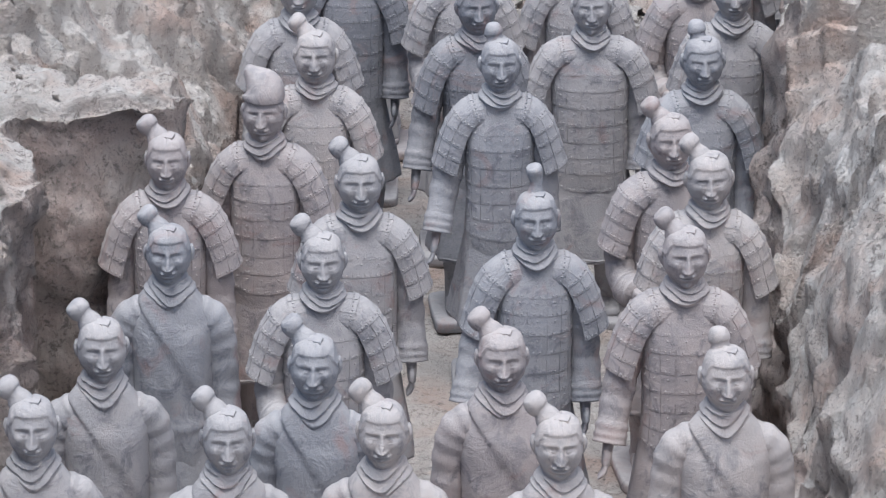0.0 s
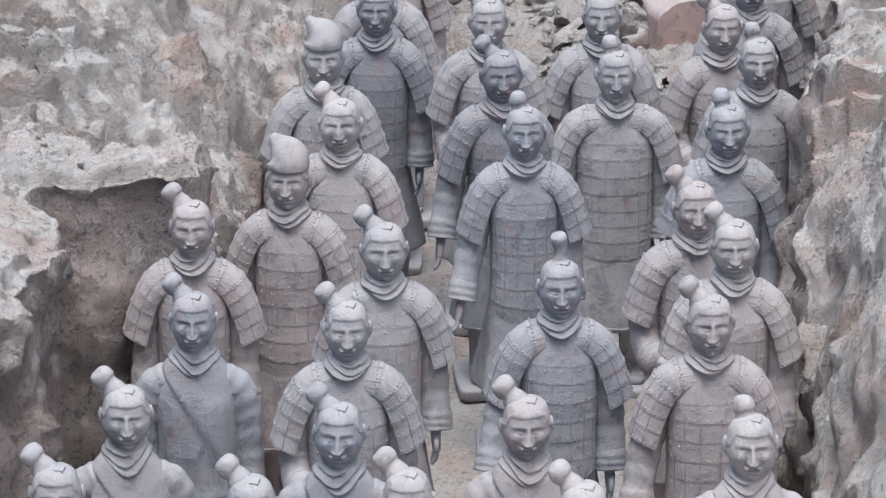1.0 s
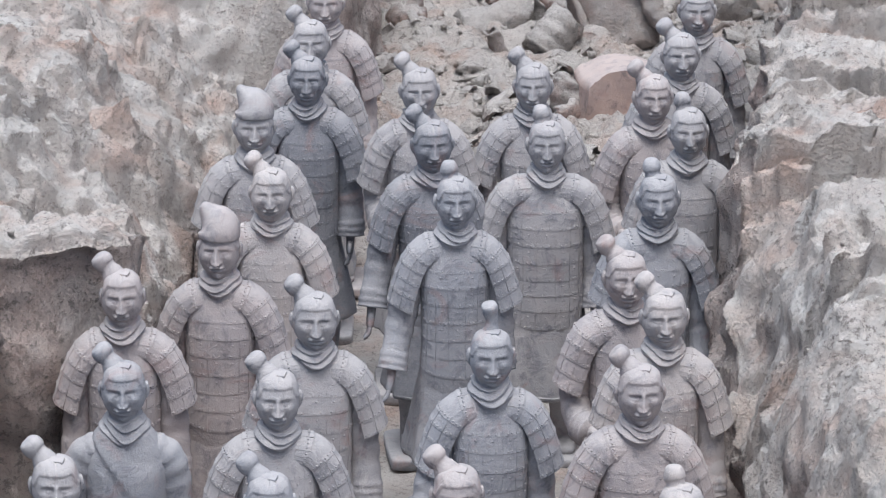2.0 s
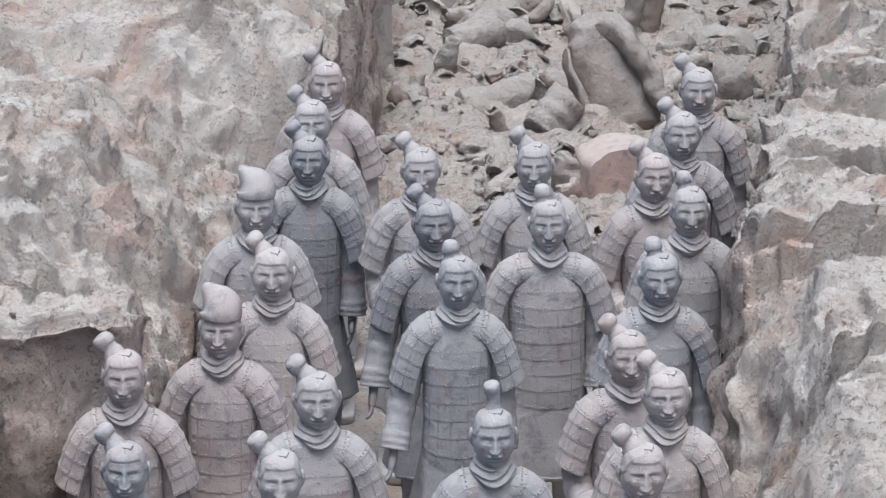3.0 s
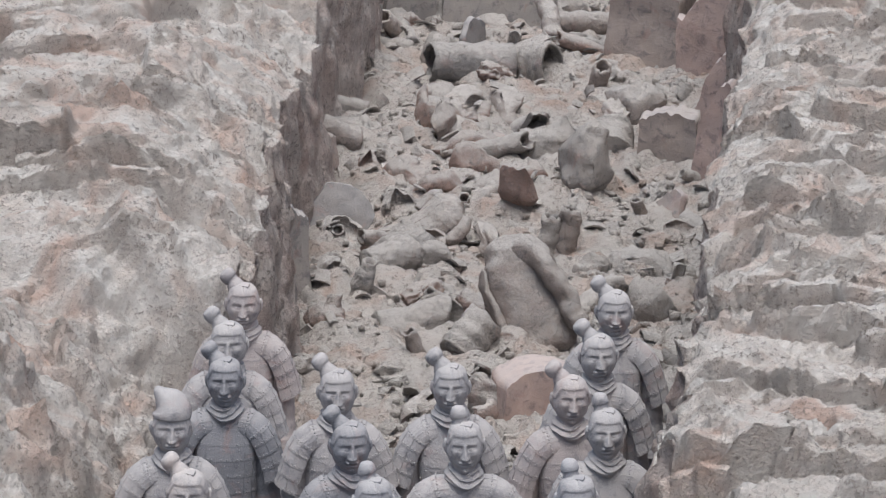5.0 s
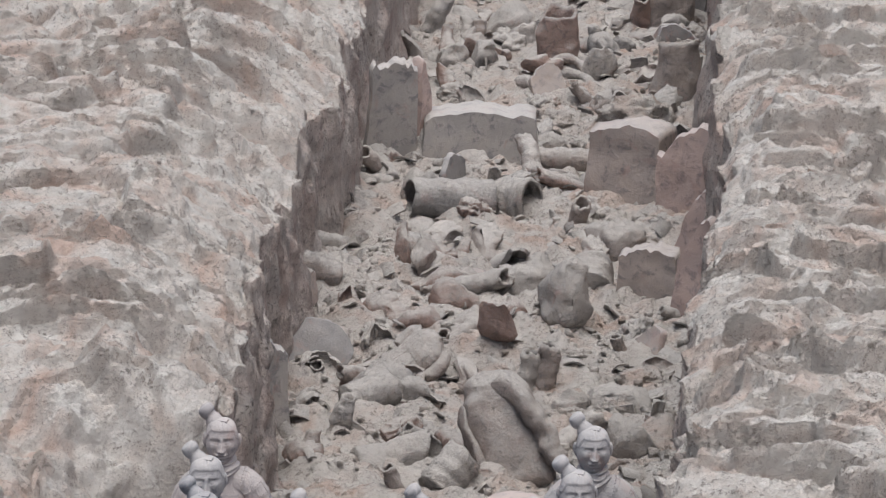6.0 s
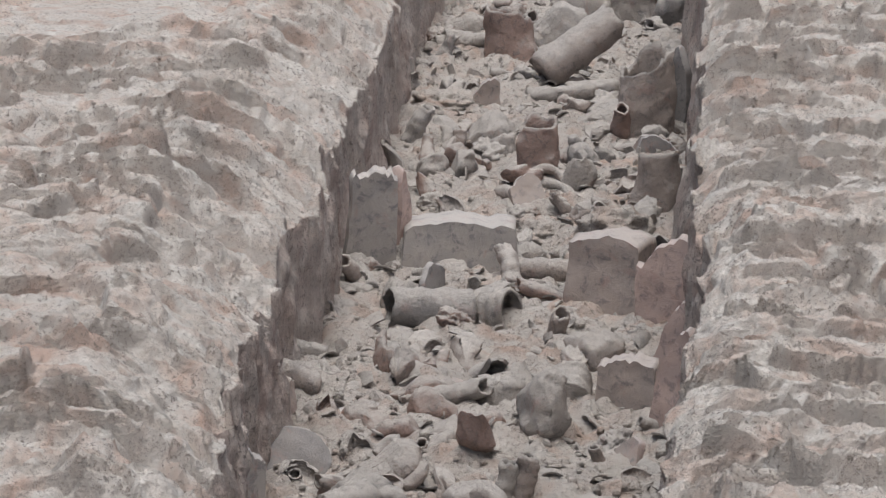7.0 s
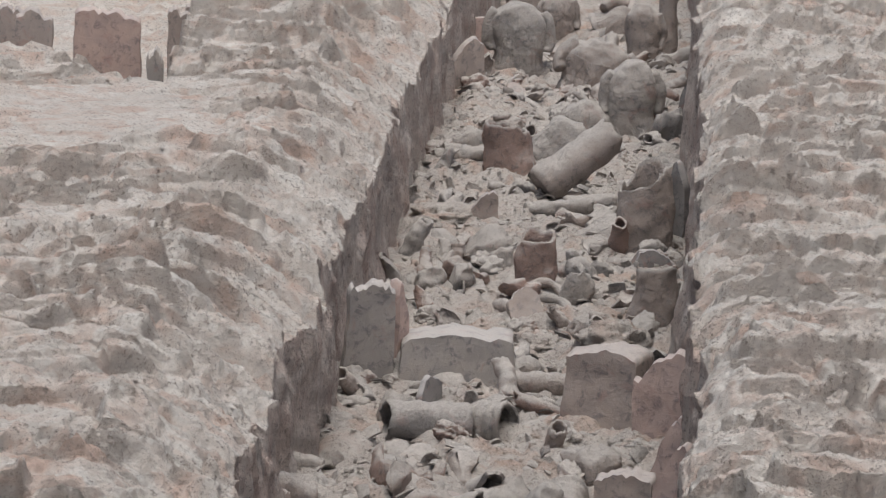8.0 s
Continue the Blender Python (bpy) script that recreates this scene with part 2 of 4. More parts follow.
        flat = np.clip(bell(x + 1.8, 1.3) * bell(y - 41.0, 2.2) * 1.3, 0, 1)
        z = z * (1 - flat) + (TOP + 0.05 + 0.02 * lump) * flat
    else:
        near = 1 - step(y, 17.2, 18.4)
        z = z + 0.14 * pits * (1 - step(y, 19.0, 21.0)) + near * (0.14 * terrace(cloud(p + bend, 1.1, 2, 0.5, 51) * 1.6, 0.2) + 0.05 * crag(p, 2.2, 3, 53) - 0.10 - 0.9 * (1 - step(away, 0.0, 0.45)))
        z = z - 0.16 * step(y, 20, 23) * (1 - step(away - 0.12 * lump, 0.0, 0.4))
    return z - 0.10 * bell(away, 0.10)


def rows_along():
    ys = [-20.0, -8.0, 2.0, 8.0, 11.0]
    y = 12.5
    while y < 66:
        ys.append(y)
        y += 0.030 * (y / 18) ** 0.9 * (0.3 if 17.15 < y < 17.5 else 0.7 if 22.0 < y < 22.5 else 1.0)
    return np.array(ys + [70.0, 80.0, 95.0, 120.0])


ALONG = rows_along()


def balk(name, side):
    across = np.concatenate([np.linspace(0, 0.5, 28)[:-1], np.linspace(0.5, 3.0, 100)[:-1], np.linspace(3.0, 6.5, 44)[:-1], (6.5, 7.5, 9, 12, 18, 40)])
    down = np.linspace(1, 0, 46)[1:]
    y = ALONG[:, None]
    edge = np.interp(ALONG, *((LEFT_Y, LEFT_X) if side < 0 else (RIGHT_Y, RIGHT_X)))[:, None]
    x_top = edge + side * across[None, :]
    yy = np.broadcast_to(y, x_top.shape)
    high = balk_height(x_top, yy, side)
    # the ledges hang over a little towards the open end of the trench
    top = np.stack([x_top, yy - 0.42 * np.clip(high - TOP, -0.15, 0.4) * step(across, 0.02, 0.3) * np.clip(1 - bell(yy - 17.4, 0.5) - bell(yy - 22.2, 0.4), 0, 1), high], -1)[:, ::-1]
    rim = top[:, -1:, 2]
    z = rim * down[None, :] - 0.12 * (1 - down[None, :])
    wall = np.stack([edge - side * 0.10 * (1 - down[None, :]) + 0 * z, np.broadcast_to(y, z.shape), z], -1)
    p = np.concatenate([top, wall], 1)
    inner = np.concatenate([np.clip(1 - across[::-1] / 0.35, 0, 1), np.ones(len(down))])[None, :]
    push = 0.06 * cloud(p * (1, 1, 0.6), 0.9, 3, 0.5, 61 + side) + 0.06 * terrace(1.5 * cloud(p * (1, 1, 0.3), 1.7, 2, 0.5, 71 + side), 0.1) + 0.035 * crag(p * (1, 1, 0.5), 3.0, 3, 73) + (0.035 * cloud(p * (1, 1, 0.25), 6, 2, 0.6, 75) + 0.045 * cloud(p, 5, 3, 0.6, 76)) * np.clip(19 / np.maximum(p[..., 1], 10), 0, 1) ** 1.6
    if side < 0:
        push = push * (1 - 0.8 * bell(p[..., 1] - 17.35, 0.4)) * (1 - 0.6 * step(p[..., 1], 17.8, 18.4) * (1 - step(p[..., 1], 21.8, 22.4)))
    p[..., 0] -= side * inner * push
    p[..., 1] += inner * 0.04 * cloud(p, 1.8, 2, 0.5, 81) * (1 - bell(p[..., 1] - 17.35, 0.5)) * (1 - bell(p[..., 1] - 22.15, 0.4))
    if side < 0:
        # the broken front of the near block
        face = bell(p[..., 1] - 17.31, 0.16) * np.concatenate([np.zeros(len(across)), np.ones(len(down))])[None, :]
        p[..., 1] += face * (0.09 * crag(p * (1, 0.3, 0.8), 2.6, 4, 95) + 0.10 * cloud(p * (1, 0.3, 1), 1.4, 2, 0.5, 96))
    p[..., 2] += 0.028 * np.clip(20 / np.maximum(p[..., 1], 10), 0, 1) ** 1.4 * cloud(p, 7, 2, 0.6, 91) * (1 - 0.5 * inner)
    # lumps and hollows that also work into the steep faces
    coarse = np.clip(20 / np.maximum(p[..., 1], 12), 0, 1) ** 2.0
    lumps, hollows = cloud(p, 3.4, 3, 0.6, 97), crag(p, 5.5, 2, 98)
    p[..., 0] -= side * coarse * (0.045 * lumps + 0.022 * hollows)
    p[..., 2] += coarse * (0.030 * hollows + 0.02 * lumps)
    s = Shape()
    s.grid(p if side < 0 else p[:, ::-1], closed=False)
    me = s.mesh(name, EARTH)
    me.materials.append(CUT)
    wide = p.shape[1] - 1
    tops = len(across)
    col = np.tile(np.arange(wide), len(ALONG) - 1)
    on_wall = col >= tops - 1 if side < 0 else col < wide - tops + 1
    me.polygons.foreach_set("material_index", on_wall.astype(np.int32))
    ob = new(name, me)
    return tagged(ob, "eroded balk of pale pinkish rammed earth with worn ridges", "earth wall", kind="structure")


balk("wall_west", -1)
balk("wall_east", 1)


def floor_height(x, y):
    p = np.stack([x, y, 0 * x], -1)
    rubble = step(y, 21.6, 23.0)
    z = 0.02 * cloud(p, 1.5, 3) + 0.012 * cloud(p, 9, 3)
    return z + rubble * (0.23 + 0.10 * cloud(p, 0.9, 3, 0.5, 4) + 0.10 * cloud(p, 3.2, 4, 0.6, 7) + 0.06 * crag(p, 4.5, 4, 8))


def trench_floor():
    f = np.linspace(0, 1, 110)[None, :]
    a = np.interp(ALONG, LEFT_Y, LEFT_X)[:, None] - 0.35
    b = np.interp(ALONG, RIGHT_Y, RIGHT_X)[:, None] + 0.35
    x = a + (b - a) * f
    y = np.broadcast_to(ALONG[:, None], x.shape)
    s = Shape()
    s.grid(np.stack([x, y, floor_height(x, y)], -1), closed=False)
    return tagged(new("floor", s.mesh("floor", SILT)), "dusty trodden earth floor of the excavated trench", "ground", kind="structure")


trench_floor()

# ---- warriors ----
BLUE, GREY, PINK, PALE, DARK = (0.31, 0.325, 0.355), (0.365, 0.36, 0.37), (0.40, 0.36, 0.355), (0.45, 0.42, 0.41), (0.205, 0.22, 0.25)


def head(s, beard, wide, cap, rng):
    lat = np.linspace(-np.pi / 2, np.pi / 2, 88)[:, None]
    lon = np.linspace(-np.pi, np.pi, 96, endpoint=False)[None, :]
    lon = lon - 0.42 * np.sin(lon)
    ring = np.cos(lat) ** 0.72
    x = 0.086 * wide * ring * np.sin(lon)
    y = -0.098 * ring * np.cos(lon)
    z = 0.127 * np.sin(lat) + 0 * lon
    # a long, square face: broad cheekbones, firm jaw, flat brow
    x = x * (1 - 0.24 * step(-z, 0.050, 0.128)) * (1 + 0.05 * bell(z + 0.02, 0.04))
    front = step(np.cos(lon) + 0 * lat, 0.05, 0.55)
    y = np.where(y < 0, -np.abs(y) ** 0.80 * 0.098**0.20, y)
    y = y + front * (0.010 * step(z, 0.03, 0.12) + 0.006 * step(-z, 0.05, 0.12))
    ax = np.abs(x)
    brow = z - 0.031 + 0.02 * (ax - 0.03) + 6.0 * np.clip(ax - 0.045, 0, 1) ** 2
    out = 0.0032 * bell(brow, 0.009) * (1 - step(ax, 0.058, 0.072))
    out = out - 0.013 * bell(ax - 0.035, 0.019) * bell(z - 0.012, 0.012) - 0.006 * bell(ax - 0.014, 0.010) * bell(z - 0.014, 0.012)
    out = out + 0.014 * bell(ax - 0.036, 0.016) * bell(z - 0.006, 0.0085)
    out = out - 0.010 * bell(ax - 0.036, 0.017) * bell(z - 0.003 - 0.12 * (ax - 0.03), 0.0032)
    down = np.clip((0.032 - z) / 0.070, 0, 1)
    nose = step(z, -0.044, -0.036) * (1 - step(z, 0.018, 0.042)) * (0.14 + 0.86 * down)
    out = out + 0.036 * np.exp(-np.abs(x / (0.0095 + 0.007 * down)) ** 2.6) * nose
    out = out + 0.013 * bell(ax - 0.016, 0.0075) * bell(z + 0.033, 0.008) - 0.006 * bell(ax - 0.010, 0.006) * bell(z + 0.043, 0.004)
    out = out - 0.005 * bell(ax - 0.030 - 0.25 * (-z - 0.03), 0.006) * bell(z + 0.048, 0.022)
    smile = z + 0.066 - 2.5 * x**2
    out = out + 0.012 * np.exp(-np.abs(x / 0.030) ** 3) * (bell(smile - 0.008, 0.0065) + 1.05 * bell(smile + 0.009, 0.0075)) - 0.013 * bell(x, 0.032) * bell(smile, 0.0034)
    out = out - 0.007 * bell(x, 0.026) * bell(z + 0.088, 0.006) + 0.012 * bell(x, 0.026) * bell(z + 0.106, 0.014)
    out = out + 0.008 * bell(ax - 0.052, 0.018) * bell(z + 0.014, 0.018)
    if beard > 0:
        out = out + 0.009 * bell(ax - 0.020, 0.017) * bell(z + 0.051 + 0.40 * (ax - 0.012), 0.0055)
    if beard > 1:
        out = out + 0.012 * bell(x, 0.016) * step(-z, 0.078, 0.090)
    y = y - out * front
    line = 0.064 - 0.05 * step(np.abs(lon), 0.80, 1.25) - 0.11 * step(np.abs(lon), 1.5, 2.1) + 0 * lat
    hair = step(z - line, -0.002, 0.003)
    comb = 0.0005 * np.sin(x * 300 + 40 * y) * hair
    band = 0.02 * bell(z - line - 0.010, 0.008) * hair
    grow = 1 + (0.045 + band + comb * 12) * hair
    p = np.stack([x * grow, y * grow, z * (1 + 0.03 * hair) - 0.012 * step(z, 0.08, 0.127) - 0.005 * bell(x, 0.005) * step(z, 0.08, 0.11)], -1)
    s.grid(p + (0, 0, 1.665))
    for d in (-1, 1):
        ear = sweep([(d * 0.083 * wide, 0.012, 1.622, 0.005, 0.009), (d * 0.090 * wide, 0.012, 1.64, 0.010, 0.016), (d * 0.094 * wide, 0.014, 1.667, 0.012, 0.022),
                     (d * 0.090 * wide, 0.014, 1.694, 0.008, 0.016)], 9, 12)
        s.grid(ear)


def topknot(s, kind, side):
    if kind == "cap":
        brim = [(0, 0.004, 1.722, 0.096, 0.108), (0, 0.006, 1.745, 0.098, 0.110), (side * 0.006, 0.01, 1.772, 0.093, 0.102), (side * 0.020, 0.014, 1.797, 0.078, 0.088),
                (side * 0.040, 0.018, 1.818, 0.056, 0.066), (side * 0.060, 0.02, 1.840, 0.035, 0.045), (side * 0.074, 0.022, 1.860, 0.020, 0.028), (side * 0.078, 0.022, 1.866, 0.005, 0.010)]
        s.grid(sweep(brim, 26, 32))
        return
    if kind == "flare":
        knot = [(0.0, 0.01, 1.765, 0.042, 0.042), (0, 0.012, 1.80, 0.027, 0.027), (0, 0.016, 1.825, 0.030, 0.028), (side * 0.006, 0.02, 1.852, 0.043, 0.036), (side * 0.01, 0.02, 1.880, 0.044, 0.034),
                (side * 0.012, 0.02, 1.888, 0.01, 0.01)]
    elif kind == "top":
        knot = [(side * 0.02, 0.02, 1.755, 0.050, 0.050), (side * 0.025, 0.024, 1.785, 0.036, 0.036), (side * 0.028, 0.028, 1.80, 0.043, 0.043), (side * 0.03, 0.03, 1.825, 0.043, 0.040),
                (side * 0.03, 0.03, 1.845, 0.030, 0.028), (side * 0.03, 0.03, 1.852, 0.006, 0.006)]
    else:
        knot = [(side * 0.030, 0.020, 1.738, 0.056, 0.056), (side * 0.050, 0.026, 1.768, 0.046, 0.046), (side * 0.064, 0.030, 1.785, 0.036, 0.036), (side * 0.076, 0.034, 1.796, 0.042, 0.043),
                (side * 0.090, 0.036, 1.815, 0.046, 0.046), (side * 0.102, 0.038, 1.834, 0.036, 0.036), (side * 0.108, 0.038, 1.842, 0.006, 0.006)]
    s.grid(sweep(knot, 22, 20, (0, 1, 0)))
    # the braid's bow, lying on the hair
    box = np.array([(i, j, k) for i in (-1, 1) for j in (-1, 1) for k in (-1, 1)], float) * (0.028, 0.015, 0.006)
    box[:, 2] -= 6.0 * box[:, 0] ** 2 + 0.35 * (-box[:, 1])
    t = 0.35 * side
    box = np.stack([box[:, 0] * math.cos(t) - box[:, 1] * math.sin(t), box[:, 0] * math.sin(t) + box[:, 1] * math.cos(t), box[:, 2]], -1) + (0.006, -0.030, 1.783)
    s.loose(box, [(0, 1, 3, 2), (4, 6, 7, 5), (0, 4, 5, 1), (2, 3, 7, 6), (0, 2, 6, 4), (1, 5, 7, 3)])


def ring_tube(s, path, r, n=10, flat=1.0):
    """A closed tube along a ring of points."""
    tang = np.roll(path, -1, 0) - np.roll(path, 1, 0)
    tang /= np.linalg.norm(tang, axis=1, keepdims=True)
    mid = path.mean(0)
    o = path - mid
    o[:, 2] = 0
    o -= tang * (o * tang).sum(1, keepdims=True)
    o /= np.linalg.norm(o, axis=1, keepdims=True)
    u = np.cross(tang, o)
    b = np.linspace(0, 2 * np.pi, n, endpoint=False)
    r = np.broadcast_to(np.asarray(r, float), (len(path),))[:, None, None]
    p = path[:, None] + r * (np.cos(b)[None, :, None] * o[:, None] * flat + np.sin(b)[None, :, None] * u[:, None])
    s.grid(np.concatenate([p, p[:1]]), ends=False)


def scarf(s, rng, low):
    """The neck and the cloth wound round it, with slanting folds that meet in front."""
    s.grid(sweep([(0, 0.01, 1.36, 0.14, 0.115), (0, 0.008, 1.43, 0.112, 0.100), (0, 0.0, 1.48, 0.088, 0.088), (0, -0.004, 1.54, 0.070, 0.075), (0, -0.006, 1.6, 0.06, 0.065)], 14, 26))
    a = np.linspace(0, 2 * np.pi, 72, endpoint=False)[None, :]
    k = np.linspace(0, 1, 34)[:, None]
    dip = np.clip(-np.sin(a), 0, 1) ** 4
    lean = rng.choice((-1, 1))
    r = 0.074 + 0.036 * k**1.2 + 0 * a
    # one cloth end crosses over the other in front, with a few slanting folds
    phase = 2.5 * k + lean * 0.55 * np.cos(a) - 0.25 * dip + rng.uniform(0, 1)
    r = r + 0.012 * (phase % 1.0) ** 1.5 + 0.0035 * np.sin(9 * k + lean * 2.2 * a + rng.uniform(0, 6)) * np.abs(np.cos(a))
    r = np.where(k > 0.80, r - 0.12 * (k - 0.80), r)
    r = np.where(k < 0.06, r - 0.4 * (0.06 - k), r)
    z = 1.570 - 0.070 * k - dip * (0.008 + (0.020 + 0.8 * low) * k) + 0.014 * np.sin(a) * (1 - k)
    s.grid(np.stack([r * np.cos(a), (r + 0.004) * np.sin(a) - 0.004 - 0.006 * dip, z], -1), ends=False)


def plates(s, surf, us, vs, lift, studs, shingle=0.006):
    """Armour scales over a surface surf(u, v) that gives points and outward normals; each has its own edges."""
    du, dv = us[1] - us[0], vs[1] - vs[0]
    for i, u0 in enumerate(us[:-1]):
        u = np.linspace(u0 + 0.036 * du, us[i + 1] - 0.036 * du, 4)
        for j, v0 in enumerate(vs[:-1]):
            v = np.array([v0 + 0.01 * dv, vs[j + 1] - 0.025 * dv])
            uu, vv = np.meshgrid(u, v)
            p, n = surf(uu, vv)
            up = np.array([lift + shingle * 0.1, lift + shingle])[:, None, None]
            outer, inner = p + n * up, p - n * 0.004
            pts = np.concatenate([outer.reshape(-1, 3), inner.reshape(-1, 3)])
            faces = [(a, a + 1, a + 5, a + 4) for a in range(3)]
            faces += [(8 + a, 8 + a + 1, a + 1, a) for a in range(3)] + [(4 + a, 5 + a, 13 + a, 12 + a) for a in range(3)]
            faces += [(8, 0, 4, 12), (3, 11, 15, 7)]
            s.loose(pts, faces)
            for su, sv in studs:
                q, m = surf(np.array([[u0 + su * du]]), np.array([[v0 + sv * dv]]))
                q, m = q[0, 0] + m[0, 0] * (lift + shingle * sv - 0.001), m[0, 0]
                side = np.cross(m, (0.0, 0.0, 1.0))
                side /= np.linalg.norm(side) + 1e-9
                rise = np.cross(side, m)
                r = 0.0064
                s.loose([q + side * r, q + rise * r, q - side * r, q - rise * r, q + m * 0.0055], [(0, 1, 4), (1, 2, 4), (2, 3, 4), (3, 0, 4)])


def arm(s, d, kind, bulk, y_seed=0.0):
    """One arm with its rolled sleeve and hand; d is -1 or 1."""
    w = 0.175 * bulk
    if kind == "down":
        bones = [(d * 0.10, 0.0, 1.37, 0.07, 0.075), (d * w, 0.005, 1.315, 0.074, 0.082), (d * (w + 0.035), 0.01, 1.20, 0.068, 0.076), (d * (w + 0.05), 0.0, 1.05, 0.062, 0.070),
                 (d * (w + 0.055), -0.03, 0.92, 0.066, 0.072), (d * (w + 0.055), -0.05, 0.84, 0.066, 0.070)]
        hand_at, way = np.array([d * (w + 0.055), -0.055, 0.835]), np.array([0, -0.12, -1.0])
    elif kind == "wide":
        bones = [(d * 0.10, 0.0, 1.37, 0.07, 0.075), (d * w, 0.005, 1.315, 0.074, 0.082), (d * (w + 0.055), 0.01, 1.20, 0.068, 0.076), (d * (w + 0.095), -0.01, 1.06, 0.068, 0.072),
                 (d * (w + 0.125), -0.06, 0.94, 0.062, 0.068), (d * (w + 0.14), -0.09, 0.86, 0.066, 0.070)]
        hand_at, way = np.array([d * (w + 0.145), -0.10, 0.855]), np.array([d * 0.15, -0.25, -1.0])
    else:
        bones = [(d * 0.10, 0.0, 1.37, 0.07, 0.075), (d * w, 0.005, 1.315, 0.074, 0.082), (d * (w + 0.04), 0.02, 1.20, 0.076, 0.080), (d * (w + 0.05), 0.01, 1.08, 0.074, 0.078),
                 (d * (w + 0.035), -0.07, 1.0, 0.070, 0.072), (d * (w + 0.0), -0.16, 0.985, 0.066, 0.066)]
        hand_at, way = np.array([d * (w - 0.005), -0.175, 0.985]), np.array([-d * 0.15, -1.0, 0.0])
    c = spaced(bones, 46)
    i = np.arange(46)
    # rolled cuff: rings of cloth at the wrist
    fold = step(i, 35, 37) * (0.003 + 0.005 * np.abs(np.sin((i - 35) * 0.8 + 0.2 * np.sin(i * 1.7 + d))))
    wrinkle = 0.003 * np.sin(i * 1.3 + d + y_seed) * (1 - step(i, 30, 34))
    c[:, 3] += fold + wrinkle
    c[:, 4] += fold + wrinkle
    s.grid(sweep(c, 46, 22, (0, 1, 0) if kind != "fist" else (d, 0.2, 0)))
    hand(s, hand_at, way / np.linalg.norm(way), d, kind)


def hand(s, at, way, d, kind):
    across = np.cross(way, (d * 1.0, 0.0, 0.0))
    across = across / (np.linalg.norm(across) + 1e-9)
    flat = np.cross(across, way)
    if kind == "fist":
        across = np.array([0.0, 0.0, 1.0])
        palm = [(*(at + way * t), r, q) for t, r, q in ((-0.02, 0.036, 0.030), (0.03, 0.042, 0.036), (0.07, 0.043, 0.036), (0.085, 0.03, 0.025))]
        s.grid(sweep(palm, 9, 14, (0, 0, 1), 2.6))
        side = np.cross(way, across)
        for k in range(4):
            base = at + way * 0.045 + across * (0.036 - 0.023 * k)
            curl = [(*(base + side * 0.034 * -d + way * 0.012), 0.012, 0.012), (*(base + way * 0.052 + side * 0.012 * -d), 0.013, 0.013), (*(base + way * 0.05 + side * 0.03 * d), 0.012, 0.012),
                    (*(base + way * 0.015 + side * 0.038 * d), 0.010, 0.010)]
            s.grid(sweep(curl, 9, 8, (0, 0, 1)))
        thumb = [(*(at + across * 0.03 + side * d * 0.01), 0.015, 0.015), (*(at + across * 0.05 + way * 0.045 + side * d * 0.015), 0.013, 0.013), (*(at + across * 0.042 + way * 0.08 + side * d * 0.01), 0.010, 0.010)]
        s.grid(sweep(thumb, 8, 8, (1, 0.3, 0)))
        return
    palm = [(*(at + way * t), r, q) for t, r, q in ((-0.03, 0.03, 0.026), (0.0, 0.032, 0.024), (0.04, 0.042, 0.022), (0.085, 0.042, 0.018), (0.095, 0.036, 0.012))]
    s.grid(sweep(palm, 11, 14, across, 2.6))
    for k in range(4):
        o = at + way * 0.085 + across * (0.030 - 0.020 * k)
        bend = flat * -d * 0.012
        finger = [(*o, 0.0105, 0.0105), (*(o + way * 0.035 + bend * 0.3), 0.0105, 0.0105), (*(o + way * (0.066 - 0.006 * abs(k - 1.4)) + bend * 1.4), 0.009, 0.009), (*(o + way * (0.078 - 0.008 * abs(k - 1.4)) + bend * 2.0), 0.004, 0.004)]
        s.grid(sweep(finger, 9, 8, across))
    o = at + way * 0.02 + across * 0.034
    thumb = [(*o, 0.014, 0.014), (*(o + way * 0.03 + across * 0.02), 0.013, 0.013), (*(o + way * 0.065 + across * 0.024), 0.009, 0.009)]
    s.grid(sweep(thumb, 8, 8, (0, 1, 0.2)))


